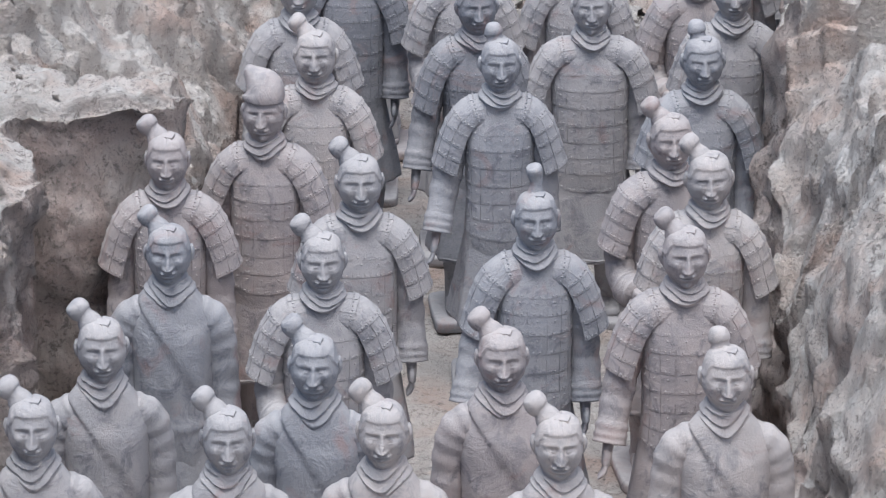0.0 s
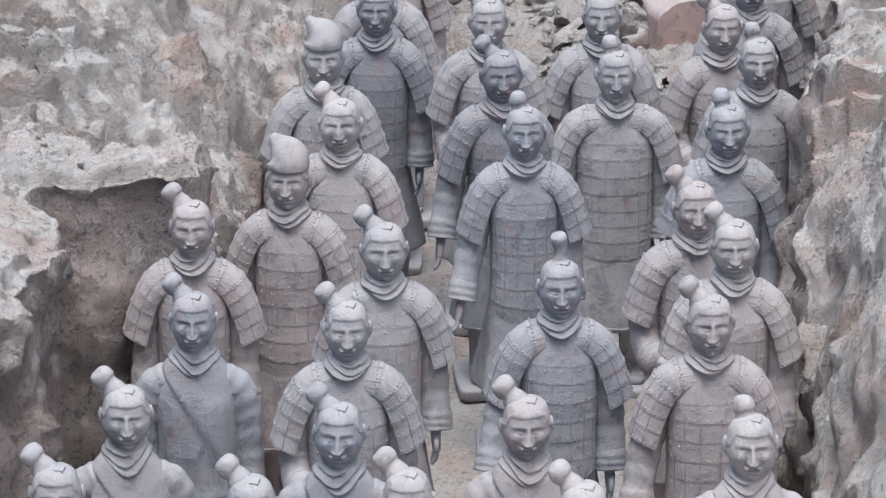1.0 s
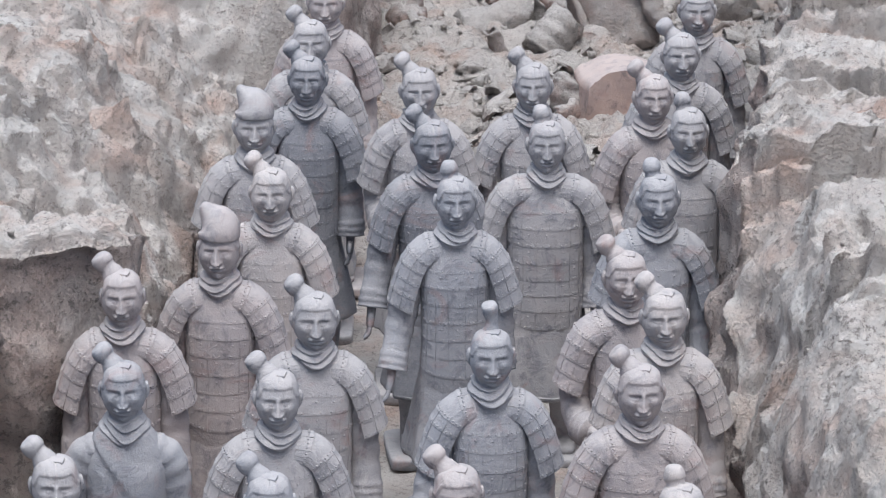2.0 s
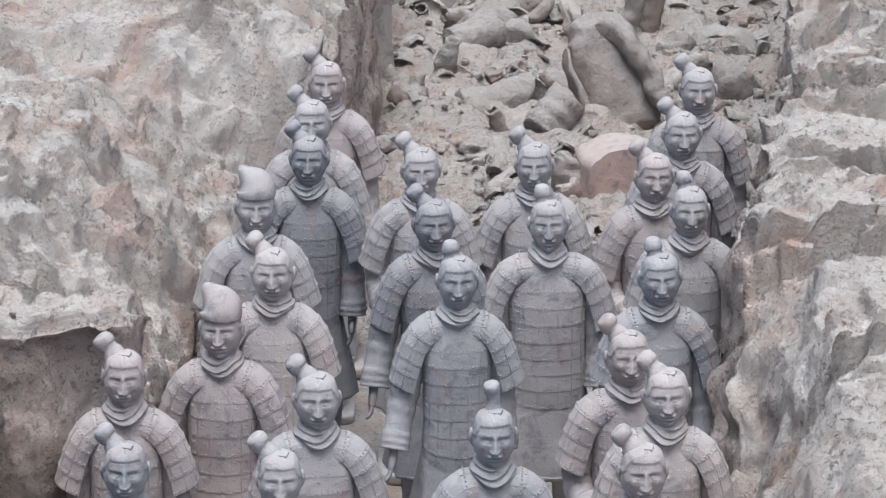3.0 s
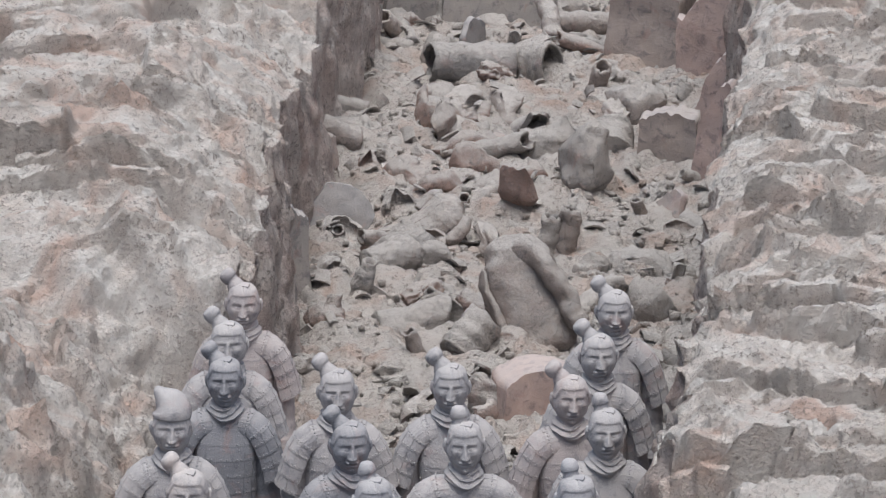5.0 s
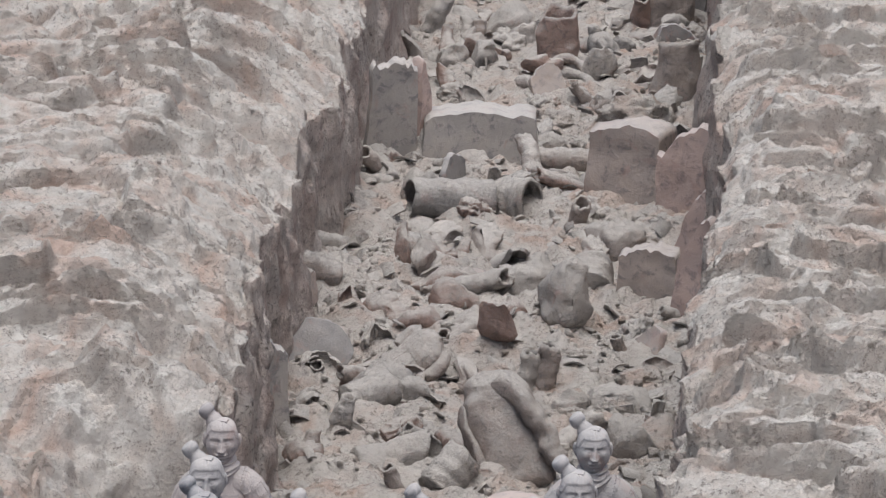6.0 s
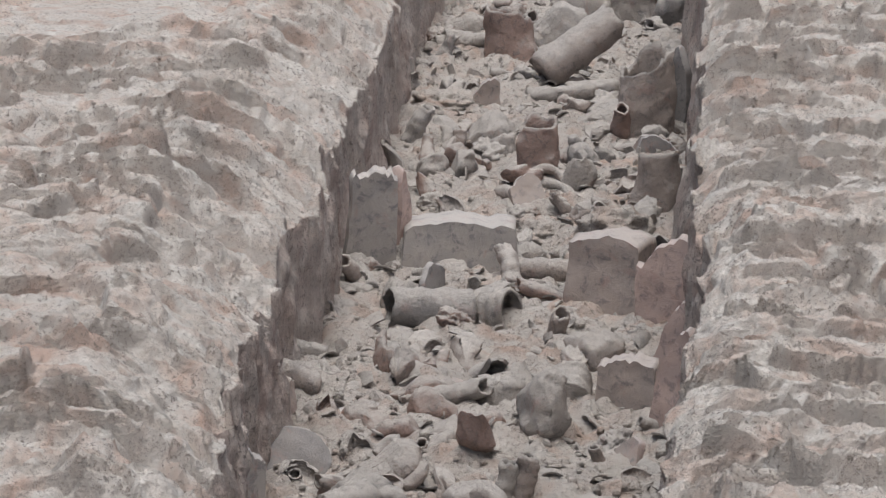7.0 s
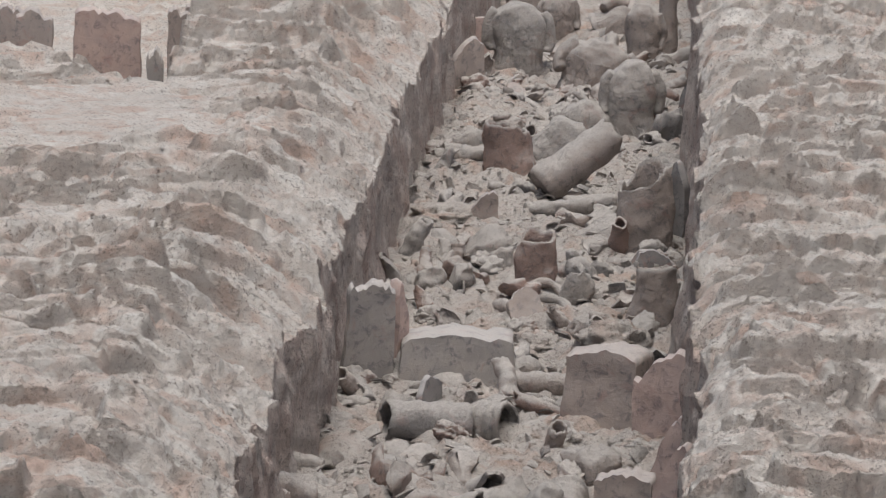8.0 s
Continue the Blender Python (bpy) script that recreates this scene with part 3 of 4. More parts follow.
def warrior(x, y, turn=0.0, dress="armour", knot="side", side=-1, arms=("down", "down"), tint=(0.30, 0.30, 0.31), tall=1.0, bulk=1.0, beard=1, hem=0.86, tip=0.0):
    rng = random.Random(int(abs(x) * 1000) + int(y * 100))
    s = Shape()
    head(s, beard, rng.uniform(1.0, 1.07), knot == "cap", rng)
    topknot(s, knot, side)
    s.points = [(q - (0, 0, 1.67)) * (1.04, 1.05, 1.10) + (0, -0.016, 1.684) for q in s.points]
    scarf(s, rng, 0.05 if dress == "robe" else rng.uniform(0.0, 0.02))
    b = bulk
    upper = len(s.points)
    trunk = [(0, 0, 0.70, 0.178 * b, 0.155), (0, -0.008, 0.85, 0.172 * b, 0.155), (0, -0.010, 1.0, 0.164 * b, 0.142), (0, -0.006, 1.14, 0.168 * b, 0.140), (0, 0.0, 1.26, 0.176 * b, 0.134),
             (0, 0.004, 1.33, 0.172 * b, 0.120), (0, 0.008, 1.395, 0.148 * b, 0.108), (0, 0.01, 1.455, 0.112, 0.095), (0, 0.01, 1.485, 0.07, 0.07)]
    body = sweep(trunk, *((64, 72) if dress == "robe" else (40, 48)), (1, 0, 0), 2.35)
    if dress == "robe":
        ang = np.arctan2(body[..., 1], body[..., 0])
        front = body[..., 1] < 0
        # the crossed lapel, a step in the cloth that runs down to one side
        lap = body[..., 0] * 1.05 + 0.13 - (1.40 - body[..., 2]) * 0.75
        fold = 0.012 * step(lap, -0.006, 0.006) * front * step(body[..., 2], 0.84, 0.9)
        belt = 0.010 * bell(body[..., 2] - 0.93, 0.018)
        crease = 0.004 * np.sin(ang * 9 + body[..., 2] * 14) * step(1.25 - body[..., 2], 0, 0.25)
        n = body - np.array([0, 0, 1]) * body[..., 2:3]
        n /= np.linalg.norm(n, axis=-1, keepdims=True) + 1e-9
        body = body + n * (fold + belt + crease)[..., None]
    s.grid(body)
    profile = np.array(spaced(trunk, 240))
    if dress == "armour":
        def chest(u, v):
            k = np.array([np.interp(v, profile[:, 2], profile[:, c]) for c in (0, 1, 3, 4)])
            c, d = np.cos(u), np.sin(u)
            px = np.sign(c) * np.abs(c) ** 0.851 * k[2]
            py = np.sign(d) * np.abs(d) ** 0.851 * k[3] + k[1]
            low = (0.03 * np.clip(-d, 0, 1) ** 2) * np.clip((hem + 0.1 - v) / 0.1, 0, 1)
            n = np.stack([c / k[2], d / k[3], 0 * c], -1)
            n /= np.linalg.norm(n, axis=-1, keepdims=True)
            return np.stack([px, py, v - low], -1), n
        cols = np.linspace(-np.pi, np.pi, 17) - np.pi / 2 + np.pi / 16
        plates(s, chest, cols, np.linspace(1.375, hem, 8 + (hem < 0.8)), 0.002, ((0.5, 0.25), (0.35, 0.85), (0.65, 0.85)), 0.0018)
        for d in (-1, 1):
            ctrl = [(d * 0.045, 0.005, 1.385, 0.090, 0.098), (d * 0.125 * b, 0.005, 1.368, 0.09, 0.100), (d * 0.172 * b, 0.006, 1.30, 0.088, 0.102), (d * (0.175 * b + 0.034), 0.008, 1.21, 0.084, 0.100),
                    (d * (0.175 * b + 0.062), 0.006, 1.12, 0.084, 0.100)]
            axis = spaced(ctrl, 60)
            tang = np.gradient(axis[:, :3], axis=0)
            tang /= np.linalg.norm(tang, axis=1, keepdims=True)
            outw = np.cross(tang, (0.0, 1.0, 0.0)) * -d
            outw /= np.linalg.norm(outw, axis=1, keepdims=True)
            if outw[10, 2] < 0:
                outw = -outw

            def guard(u, v, axis=axis, outw=outw):
                k = np.clip(v, 0, 1) * 59
                at = np.stack([np.interp(k, np.arange(60), axis[:, c]) for c in range(3)], -1)
                o = np.stack([np.interp(k, np.arange(60), outw[:, c]) for c in range(3)], -1)
                r = np.interp(k, np.arange(60), axis[:, 4])[..., None]
                n = o * np.cos(u)[..., None] + np.array([0.0, 1.0, 0.0]) * np.sin(u)[..., None]
                return at + n * r, n
            us, vs = np.meshgrid(np.linspace(-1.75, 1.6, 26), np.linspace(0.06, 1.0, 24))
            p, n = guard(us, vs)
            shell = np.concatenate([p, (p - n * 0.02)[:, ::-1]], 1)
            s.grid(shell)
            plates(s, guard, np.linspace(-1.75, 1.6, 6), np.linspace(0.06, 1.0, 7), 0.002, ((0.2, 0.8), (0.5, 0.8), (0.8, 0.8)), 0.0028)
    for d, kind in zip((-1, 1), arms):
        arm(s, d, kind, b, rng.uniform(0, 6))
    # skirts of the robe below the armour, with folds and a thick hem
    bottom = 0.40 if dress == "armour" else 0.36
    skirt = [(0, 0.0, 0.98, 0.155 * b, 0.130), (0, 0, 0.86, 0.170 * b, 0.146), (0, 0.002, 0.70, 0.195 * b, 0.170), (0, 0.006, 0.54, 0.222 * b, 0.195), (0, 0.01, bottom, 0.248 * b, 0.215),
             (0, 0.01, bottom - 0.006, 0.24 * b, 0.208), (0, 0.01, bottom + 0.05, 0.18 * b, 0.15)]
    cloth = sweep(skirt, 34, 52, (1, 0, 0), 2.3)
    ang = np.arctan2(cloth[..., 1], cloth[..., 0])
    flare = step(0.85 - cloth[..., 2], 0, 0.4)
    wave = (0.010 * np.sin(ang * 7 + rng.uniform(0, 6)) + 0.006 * np.sin(ang * 15 + 2)) * flare
    cloth[..., :2] *= (1 + wave / 0.2)[..., None]
    s.grid(cloth)
    for d in (-1, 1):
        leg = [(d * 0.095, 0.01, 0.62, 0.085, 0.09), (d * 0.098, 0.01, 0.44, 0.082, 0.088), (d * 0.10, 0.015, 0.30, 0.070, 0.080), (d * 0.10, 0.015, 0.17, 0.058, 0.066), (d * 0.102, 0.01, 0.10, 0.056, 0.066), (d * 0.103, 0.0, 0.055, 0.055, 0.07)]
        s.grid(sweep(leg, 22, 20))
        shoe = [(d * 0.105, 0.095, 0.085, 0.030, 0.030), (d * 0.105, 0.06, 0.09, 0.048, 0.042), (d * 0.108, -0.03, 0.085, 0.052, 0.040), (d * 0.115, -0.12, 0.075, 0.054, 0.028), (d * 0.118, -0.17, 0.075, 0.035, 0.022)]
        s.grid(sweep(shoe, 14, 16, (1, 0, 0), 2.8))
    s.points = s.points[:upper] + [q + np.array((0, 0, 1.0)) * (0.038 * step(q[:, 2], 0.95, 1.32))[:, None] for q in s.points[upper:]]
    base = [(0, -0.02, 0.0, 0.235, 0.225), (0, -0.02, 0.045, 0.235, 0.225), (0, -0.02, 0.056, 0.225, 0.215)]
    s.grid(sweep(base, 6, 32, (1, 0, 0), 9))
    shift = rng.uniform(0, 50)

    def worn(p):
        q = p + shift
        f = 0.003 * np.stack([cloud(q, 9, 2, 0.5, 1), cloud(q, 9, 2, 0.5, 2), cloud(q, 9, 2, 0.5, 3)], -1)
        p = p + f
        p[:, 2] += 0.035 * step(p[:, 2], 0.85, 1.35)
        return p

    ob = new("statue", s.mesh("statue", CLAY, True, worn))
    ob.color = (*tint, 1)
    ob.matrix_world = pose(x, y, 0.0, tip, 0, turn) @ Matrix.Diagonal((tall, tall, tall, 1))
    tone = {BLUE: "blue-grey", GREY: "grey", PINK: "pinkish grey", PALE: "pale grey", DARK: "dark slate-grey"}[tint]
    wear = "a crossed robe" if dress == "robe" else "scale armour"
    top = {"cap": "pointed cap", "flare": "flared topknot", "top": "central topknot", "side": "side topknot"}[knot]
    return tagged(ob, f"{tone} terracotta warrior statue in {wear} with {top}", "statue", "warriors in the trench")


warrior(-1.61, 14.21, 4, "robe", tint=GREY)
warrior(-0.84, 14.10, 3, "robe", tint=GREY)
warrior(-0.23, 14.16, -3, "robe", tint=PALE)
warrior(0.45, 14.05, 2, "robe", tint=PALE)
warrior(-1.40, 14.99, 6, "robe", tint=GREY)
warrior(-0.52, 14.81, -2, "robe", tint=BLUE)
warrior(0.24, 14.89, 3, "robe", tint=PINK)
warrior(1.14, 14.70, 2, "robe", "top", tint=PALE, bulk=1.05)
warrior(-1.19, 16.03, 0, "robe", tint=BLUE)
warrior(-0.52, 15.93, 2, arms=("fist", "down"), tint=GREY, bulk=1.04)
warrior(0.41, 16.43, 4, knot="flare", arms=("wide", "down"), tint=BLUE)
warrior(1.05, 16.00, 3, tint=PINK, beard=2, arms=("wide", "down"), bulk=1.06)
warrior(-1.27, 17.17, 0, tint=PINK)
warrior(-0.38, 16.88, 4, tint=GREY, arms=("fist", "down"))
warrior(1.21, 16.92, 2, tint=PALE)
warrior(1.06, 17.43, 8, tint=PINK, arms=("fist", "down"))
warrior(-0.85, 17.81, -6, knot="cap", tint=PINK, beard=2)
warrior(0.28, 18.50, 3, knot="top", arms=("wide", "down"), tint=BLUE)
warrior(-0.63, 18.62, -2, tint=PALE)
warrior(1.28, 18.54, 2, tint=BLUE, knot="top")
warrior(0.76, 19.38, 0, knot="top", tint=GREY, bulk=1.18, beard=2, hem=0.78)
warrior(0.17, 19.38, 6, tint=DARK, arms=("wide", "down"))
warrior(-0.75, 19.66, 2, knot="cap", tint=GREY)
warrior(1.50, 19.60, 3, knot="top", tint=GREY)
warrior(-0.49, 20.48, -3, tint=DARK)
warrior(0.11, 20.28, 2, tint=GREY, arms=("fist", "down"))
warrior(0.72, 20.37, -2, tint=GREY)
warrior(1.35, 20.17, 6, tint=PINK, arms=("fist", "down"))
warrior(1.55, 20.93, 3, tint=GREY)
warrior(1.70, 21.79, 2, tint=GREY)
warrior(-0.49, 21.15, 0, tint=GREY)
warrior(-0.42, 21.92, -2, tint=PINK)

# ---- broken figures and sherds in the far part of the trench ----
BRICK = (0.43, 0.33, 0.295)
RED, DUST, ASH, TAN = (0.31, 0.215, 0.185), (0.35, 0.33, 0.31), (0.22, 0.215, 0.215), (0.33, 0.285, 0.26)


def rough(amount, scale, seed):
    def change(p):
        q = p + seed * 3.1
        f = np.stack([cloud(q, scale, 3, 0.55, 1), cloud(q, scale, 3, 0.55, 2), cloud(q, scale, 3, 0.55, 3)], -1)
        return p + amount * f
    return change


def ground_at(x, y):
    return float(floor_height(np.array([x]), np.array([y]))[0]) - (0.06 if y > 22.8 else 0.0)


def put(name, mesh, x, y, z, tint, label, category, turn=0.0, tilt=0.0, roll=0.0, size=1.0, sink=0.03, group="broken pieces in the trench"):
    ob = new(name, mesh)
    ob.color = (*tint, 1)
    ob.matrix_world = pose(x, y, (ground_at(x, y) if z is None else z) - sink, tilt, roll, turn) @ Matrix.Diagonal((size, size, size, 1))
    return tagged(ob, label, category, group)


def tube_mesh(length, r0, r1, seed, wall=0.028, bend=0.0):
    """A hollow limb along z with ragged ends."""
    n = 28
    a = np.linspace(0, 2 * np.pi, n, endpoint=False)
    rag = 0.05 * length * cloud(np.stack([np.cos(a), np.sin(a), 0 * a], -1), 1.6, 3, 0.6, seed)
    ks = np.linspace(0, 1, 14)
    outer, inner = [], []
    for k in ks:
        r = r0 + (r1 - r0) * k
        r = r * (1 + 0.05 * math.sin(k * 21 + seed))
        z = k * length + rag * k**4
        x = bend * k * k
        outer.append(np.stack([x + r * np.cos(a), r * np.sin(a), z], -1))
        inner.append(np.stack([x + (r - wall) * np.cos(a), (r - wall) * np.sin(a), z], -1))
    s = Shape()
    s.grid(np.stack(outer + inner[::-1]))
    return s.mesh("limb", SHERD, True, rough(0.016, 6, seed))


def tube(x, y, length, r, turn=0.0, rise=0.0, tint=DUST, z=None, bend=0.0):
    """A limb or sleeve: turn is the way its open end points from the x axis, rise its slope."""
    me = tube_mesh(length, r * 1.08, r, x * 3 + y, min(0.03, r * 0.3), bend)
    lift = abs(math.cos(radians(rise))) * r * 0.75
    ob = new("limb_fragment", me)
    ob.color = (*tint, 1)
    ob.matrix_world = pose(x, y, (ground_at(x, y) if z is None else z) + lift - 0.02, 0, 0, turn) @ pose(0, 0, 0, 0, 90 - rise, 0)
    return tagged(ob, "broken hollow terracotta limb lying in dusty rubble", "statue fragment", "broken limbs in the trench")


def slab_mesh(w, h, thick, seed, crown=0.25):
    """A standing plate of earth or clay with an uneven top and worn edges."""
    rng = random.Random(seed)
    n = 15
    u = np.linspace(-1, 1, n)
    top = h * (1 - crown * np.abs(u - rng.uniform(-0.5, 0.5)) ** 1.7 - 0.06 * np.abs(cloud(np.stack([u, 0 * u, 0 * u], -1), 3, 3, 0.6, seed)))
    rows = np.linspace(0, 1, 13)
    def face(d, shrink):
        return np.stack([np.stack([u * w / 2 * shrink * (1 - 0.08 * k), d + 0 * u, top * (k * shrink) - 0.08], -1) for k in rows])
    front, back = face(-thick / 2, 0.97), face(thick / 2, 0.97)
    mid = face(0, 1.0)
    s = Shape()
    ring = []
    for layer in (front, mid, back):
        edge = np.concatenate([layer[:, 0], layer[-1, 1:-1], layer[::-1, -1]])
        ring.append(edge)
    s.grid(front, closed=False)
    s.grid(back[:, ::-1], closed=False)
    s.grid(np.stack(ring), closed=False)
    return s.mesh("slab", SLAB, True, rough(0.016, 4, seed))


def slab(x, y, w, h, turn=0.0, lean=0.0, tint=BRICK, thick=0.12, z=None, roll=0.0, crown=0.25):
    return put("slab", slab_mesh(w, h, thick, int(x * 91 + y * 17), crown), x, y, z, tint, "upright reddish plate of clay standing beside the earth wall", "clay slab", turn, lean, roll,
               group="upright slabs along the walls")


def shell_mesh(w, h, arc, seed, thick=0.03):
    """A curved sherd of a broken body, open on one side, its rim ragged."""
    us, vs = np.linspace(-0.5, 0.5, 20), np.linspace(0, 1, 14)
    uu, vv = np.meshgrid(us, vs)
    q = np.stack([uu * 2, vv * 2, 0 * uu], -1)
    ang = uu * arc
    r = w / 2 / max(math.sin(min(arc / 2, 1.57)), 0.2)
    shape = np.sin(np.clip(vv * 0.85 + 0.15, 0, 1) * np.pi * 0.75) ** 0.7
    tall = vv * h * (1 - 0.35 * np.abs(uu * 2) ** 3 + 0.22 * cloud(q, 1.5, 3, 0.6, seed))
    outer = np.stack([r * shape * np.sin(ang), -r * shape * np.cos(ang) + r * 0.75, tall], -1)
    inner = np.stack([(r * shape - thick) * np.sin(ang), -(r * shape - thick) * np.cos(ang) + r * 0.75, tall], -1)
    s = Shape()
    s.grid(outer, closed=False)
    s.grid(inner[:, ::-1], closed=False)
    def rim(m):
        return np.concatenate([m[:, 0], m[-1, 1:-1], m[::-1, -1], m[0, ::-1][1:-1]])
    s.grid(np.stack([rim(outer), rim(inner)]).transpose(0, 1, 2), closed=True, ends=False)
    return s.mesh("sherd", SHERD, True, rough(0.022, 6, seed))


def shell(x, y, w, h, turn=0.0, tilt=0.0, arc=2.6, tint=DUST, z=None, roll=0.0):
    return put("body_sherd", shell_mesh(w, h, arc, int(x * 53 + y * 29)), x, y, z, tint, "curved terracotta body sherd half buried in dusty rubble", "sherd", turn, tilt, roll)


def torso(x, y, w, h, turn=0.0, tilt=0.0, roll=0.0, tint=TAN, z=None, arms=True):
    """A headless trunk: with shoulders and stumps of arms, or broken open at a ragged rim."""
    seed = int(x * 77 + y * 13)
    s = Shape()
    a = np.linspace(0, 2 * np.pi, 40, endpoint=False)
    if arms:
        body = [(0, 0, -0.05, 0.50 * w, 0.38 * w), (0, 0, 0.3 * h, 0.45 * w, 0.36 * w), (0, 0, 0.62 * h, 0.5 * w, 0.36 * w), (0, 0, 0.82 * h, 0.46 * w, 0.30 * w), (0, 0, 0.93 * h, 0.30 * w, 0.24 * w),
                (0, 0, 1.0 * h, 0.20 * w, 0.19 * w), (0, 0, 1.0 * h, 0.14 * w, 0.14 * w), (0, 0, 0.86 * h, 0.12 * w, 0.12 * w)]
        s.grid(sweep(body, 40, 40, (1, 0, 0), 2.3))
        def side_of(u, v):
            k = np.interp(v, (0.0, 0.3 * h, 0.62 * h, 0.82 * h), (0.49 * w, 0.45 * w, 0.5 * w, 0.46 * w))
            m = np.interp(v, (0.0, 0.3 * h, 0.62 * h, 0.82 * h), (0.375 * w, 0.36 * w, 0.36 * w, 0.30 * w))
            cu, su = np.cos(u), np.sin(u)
            n = np.stack([cu, su, 0 * cu], -1)
            return np.stack([np.sign(cu) * np.abs(cu) ** 0.87 * k, np.sign(su) * np.abs(su) ** 0.87 * m, v], -1), n
        plates(s, side_of, np.linspace(0, 2 * np.pi, 15), np.linspace(0.74 * h, 0.05, 7), 0.002, ((0.5, 0.8),), 0.003)
        for d in (-1, 1):
            if d < 0 and seed % 3 == 0:
                continue
            s.grid(sweep([(d * 0.38 * w, 0, 0.86 * h, 0.13 * w, 0.14 * w), (d * 0.50 * w, 0, 0.70 * h, 0.14 * w, 0.15 * w), (d * 0.54 * w, -0.04 * w, 0.45 * h, 0.12 * w, 0.13 * w),
                          (d * 0.50 * w, -0.10 * w, 0.32 * h, 0.11 * w, 0.11 * w)], 16, 18, (0, 1, 0)))
    else:
        rag = cloud(np.stack([np.cos(a), np.sin(a), 0 * a], -1), 1.1, 3, 0.6, seed)
        rag = 0.05 * h * rag + 0.03 * h * terrace(rag * 1.2, 0.2) - 0.10 * h * np.cos(a + seed)
        layers = []
        for side, ks in ((0.0, np.linspace(0, 1, 18)), (-0.035, np.linspace(1, 0.35, 10))):
            for k in ks:
                flare = 0.5 + 0.04 * (1 - k) - 0.05 * k * (seed % 3) / 2 + 0.012 * math.sin(k * 9 + seed)
                layers.append(np.stack([(flare * w + side) * np.cos(a), (0.78 * flare * w + side) * np.sin(a), k * h * 0.95 - 0.06 + rag * k**3], -1))
        s.grid(np.stack(layers))
    return put("torso_fragment", s.mesh("torso", SHERD, True, rough(0.03, 3.5, seed)), x, y, z, tint, "headless broken terracotta torso standing in rubble, coated in dust", "statue fragment", turn, tilt, roll,
               group="broken torsos in the trench")


def leaning_trunk(x, y, tint):
    """The back of a fallen figure, leaning in the rubble with one sleeved arm still on it."""
    s = Shape()
    s.grid(sweep([(0.05, 0, -0.15, 0.23, 0.13), (0.03, 0, 0.15, 0.25, 0.15), (0, 0, 0.40, 0.25, 0.15), (-0.03, 0, 0.55, 0.21, 0.14), (-0.06, 0, 0.65, 0.13, 0.10), (-0.07, 0, 0.69, 0.03, 0.03)], 34, 34, (1, 0, 0), 2.6))
    arm_rows = spaced([(0.0, -0.10, 0.60, 0.07, 0.07), (0.12, -0.16, 0.46, 0.08, 0.08), (0.21, -0.17, 0.26, 0.075, 0.075), (0.27, -0.16, 0.08, 0.07, 0.07), (0.29, -0.15, 0.0, 0.06, 0.06)], 30)
    arm_rows[:, 3:] += (0.006 * np.abs(np.sin(np.arange(30) * 0.9)))[:, None]
    s.grid(sweep(arm_rows, 30, 20, (0, 1, 0)))
    s.grid(sweep([(-0.16, 0.02, -0.1, 0.035, 0.12), (-0.24, 0.0, 0.2, 0.03, 0.13), (-0.25, 0.02, 0.42, 0.025, 0.10), (-0.22, 0.04, 0.52, 0.01, 0.04)], 16, 16, (1, 0, 0), 3))
    return put("torso_fragment", s.mesh("trunk", SHERD, True, rough(0.028, 5, 3)), x, y, None, tint, "fallen terracotta trunk with one sleeved arm leaning in rubble", "statue fragment", 8, -24, -10,
               group="broken torsos in the trench")


def lump_mesh(w, h, seed, mat, flat=0.0):
    lat = np.linspace(-np.pi / 2, np.pi / 2, 26)[:, None]
    lon = np.linspace(-np.pi, np.pi, 40, endpoint=False)[None, :]
    d = np.stack([np.cos(lat) * np.cos(lon), np.cos(lat) * np.sin(lon), np.sin(lat) + 0 * lon], -1)
    d = np.sign(d) * np.abs(d) ** (0.75 if flat else 0.9)
    r = 1 + 0.30 * cloud(d, 1.1, 2, 0.5, seed) - 0.30 * np.abs(cloud(d, 2.2, 3, 0.6, seed + 1)) + 0.09 * cloud(d, 5, 3, 0.6, seed)
    p = d * r[..., None] * (w / 1.8, w / 2.2, h / 1.8) + (0, 0, h * 0.36)
    s = Shape()
    s.grid(p)
    return s.mesh("clod", mat)


def lump(x, y, w, h, tint=DUST, z=None, turn=0.0, soil=True):
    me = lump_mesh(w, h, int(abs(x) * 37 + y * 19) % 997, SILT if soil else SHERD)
    return put("earth_clod", me, x, y, z, tint, "rough clod of collapsed pale rammed earth" if soil else "dust-covered lump of broken terracotta and soil", "rubble", turn, group="lumps of rubble")


def egg(x, y, w, h, tilt=0.0, roll=0.0, tint=DUST, z=None):
    s = Shape()
    s.grid(sweep([(0, 0, 0, 0.1 * w, 0.1 * w), (0, 0, 0.08 * h, 0.34 * w, 0.34 * w), (0, 0, 0.45 * h, 0.5 * w, 0.5 * w), (0, 0, 0.8 * h, 0.4 * w, 0.4 * w), (0, 0, 0.97 * h, 0.2 * w, 0.2 * w), (0, 0, h, 0.02, 0.02)], 22, 26))
    return put("rounded_fragment", s.mesh("rounded", SHERD, True, rough(0.06, 4, int(x * 31 + y))), x, y, z, tint, "rounded hollow terracotta fragment lying in the rubble", "statue fragment", 0, tilt, roll)


def hoop(x, y, r, thick, tilt=0.0, turn=0.0, tint=DUST, z=None):
    s = Shape()
    a = np.linspace(0, 2 * np.pi, 40, endpoint=False)
    ring_tube(s, np.stack([r * np.cos(a), r * np.sin(a), thick + 0 * a], -1), thick * (1 + 0.15 * np.sin(5 * a)), 10)
    return put("ring_fragment", s.mesh("ring", SHERD, True, rough(0.008, 5, int(x * 11))), x, y, z, tint, "broken terracotta ring of a neck or sleeve", "sherd", turn, tilt)


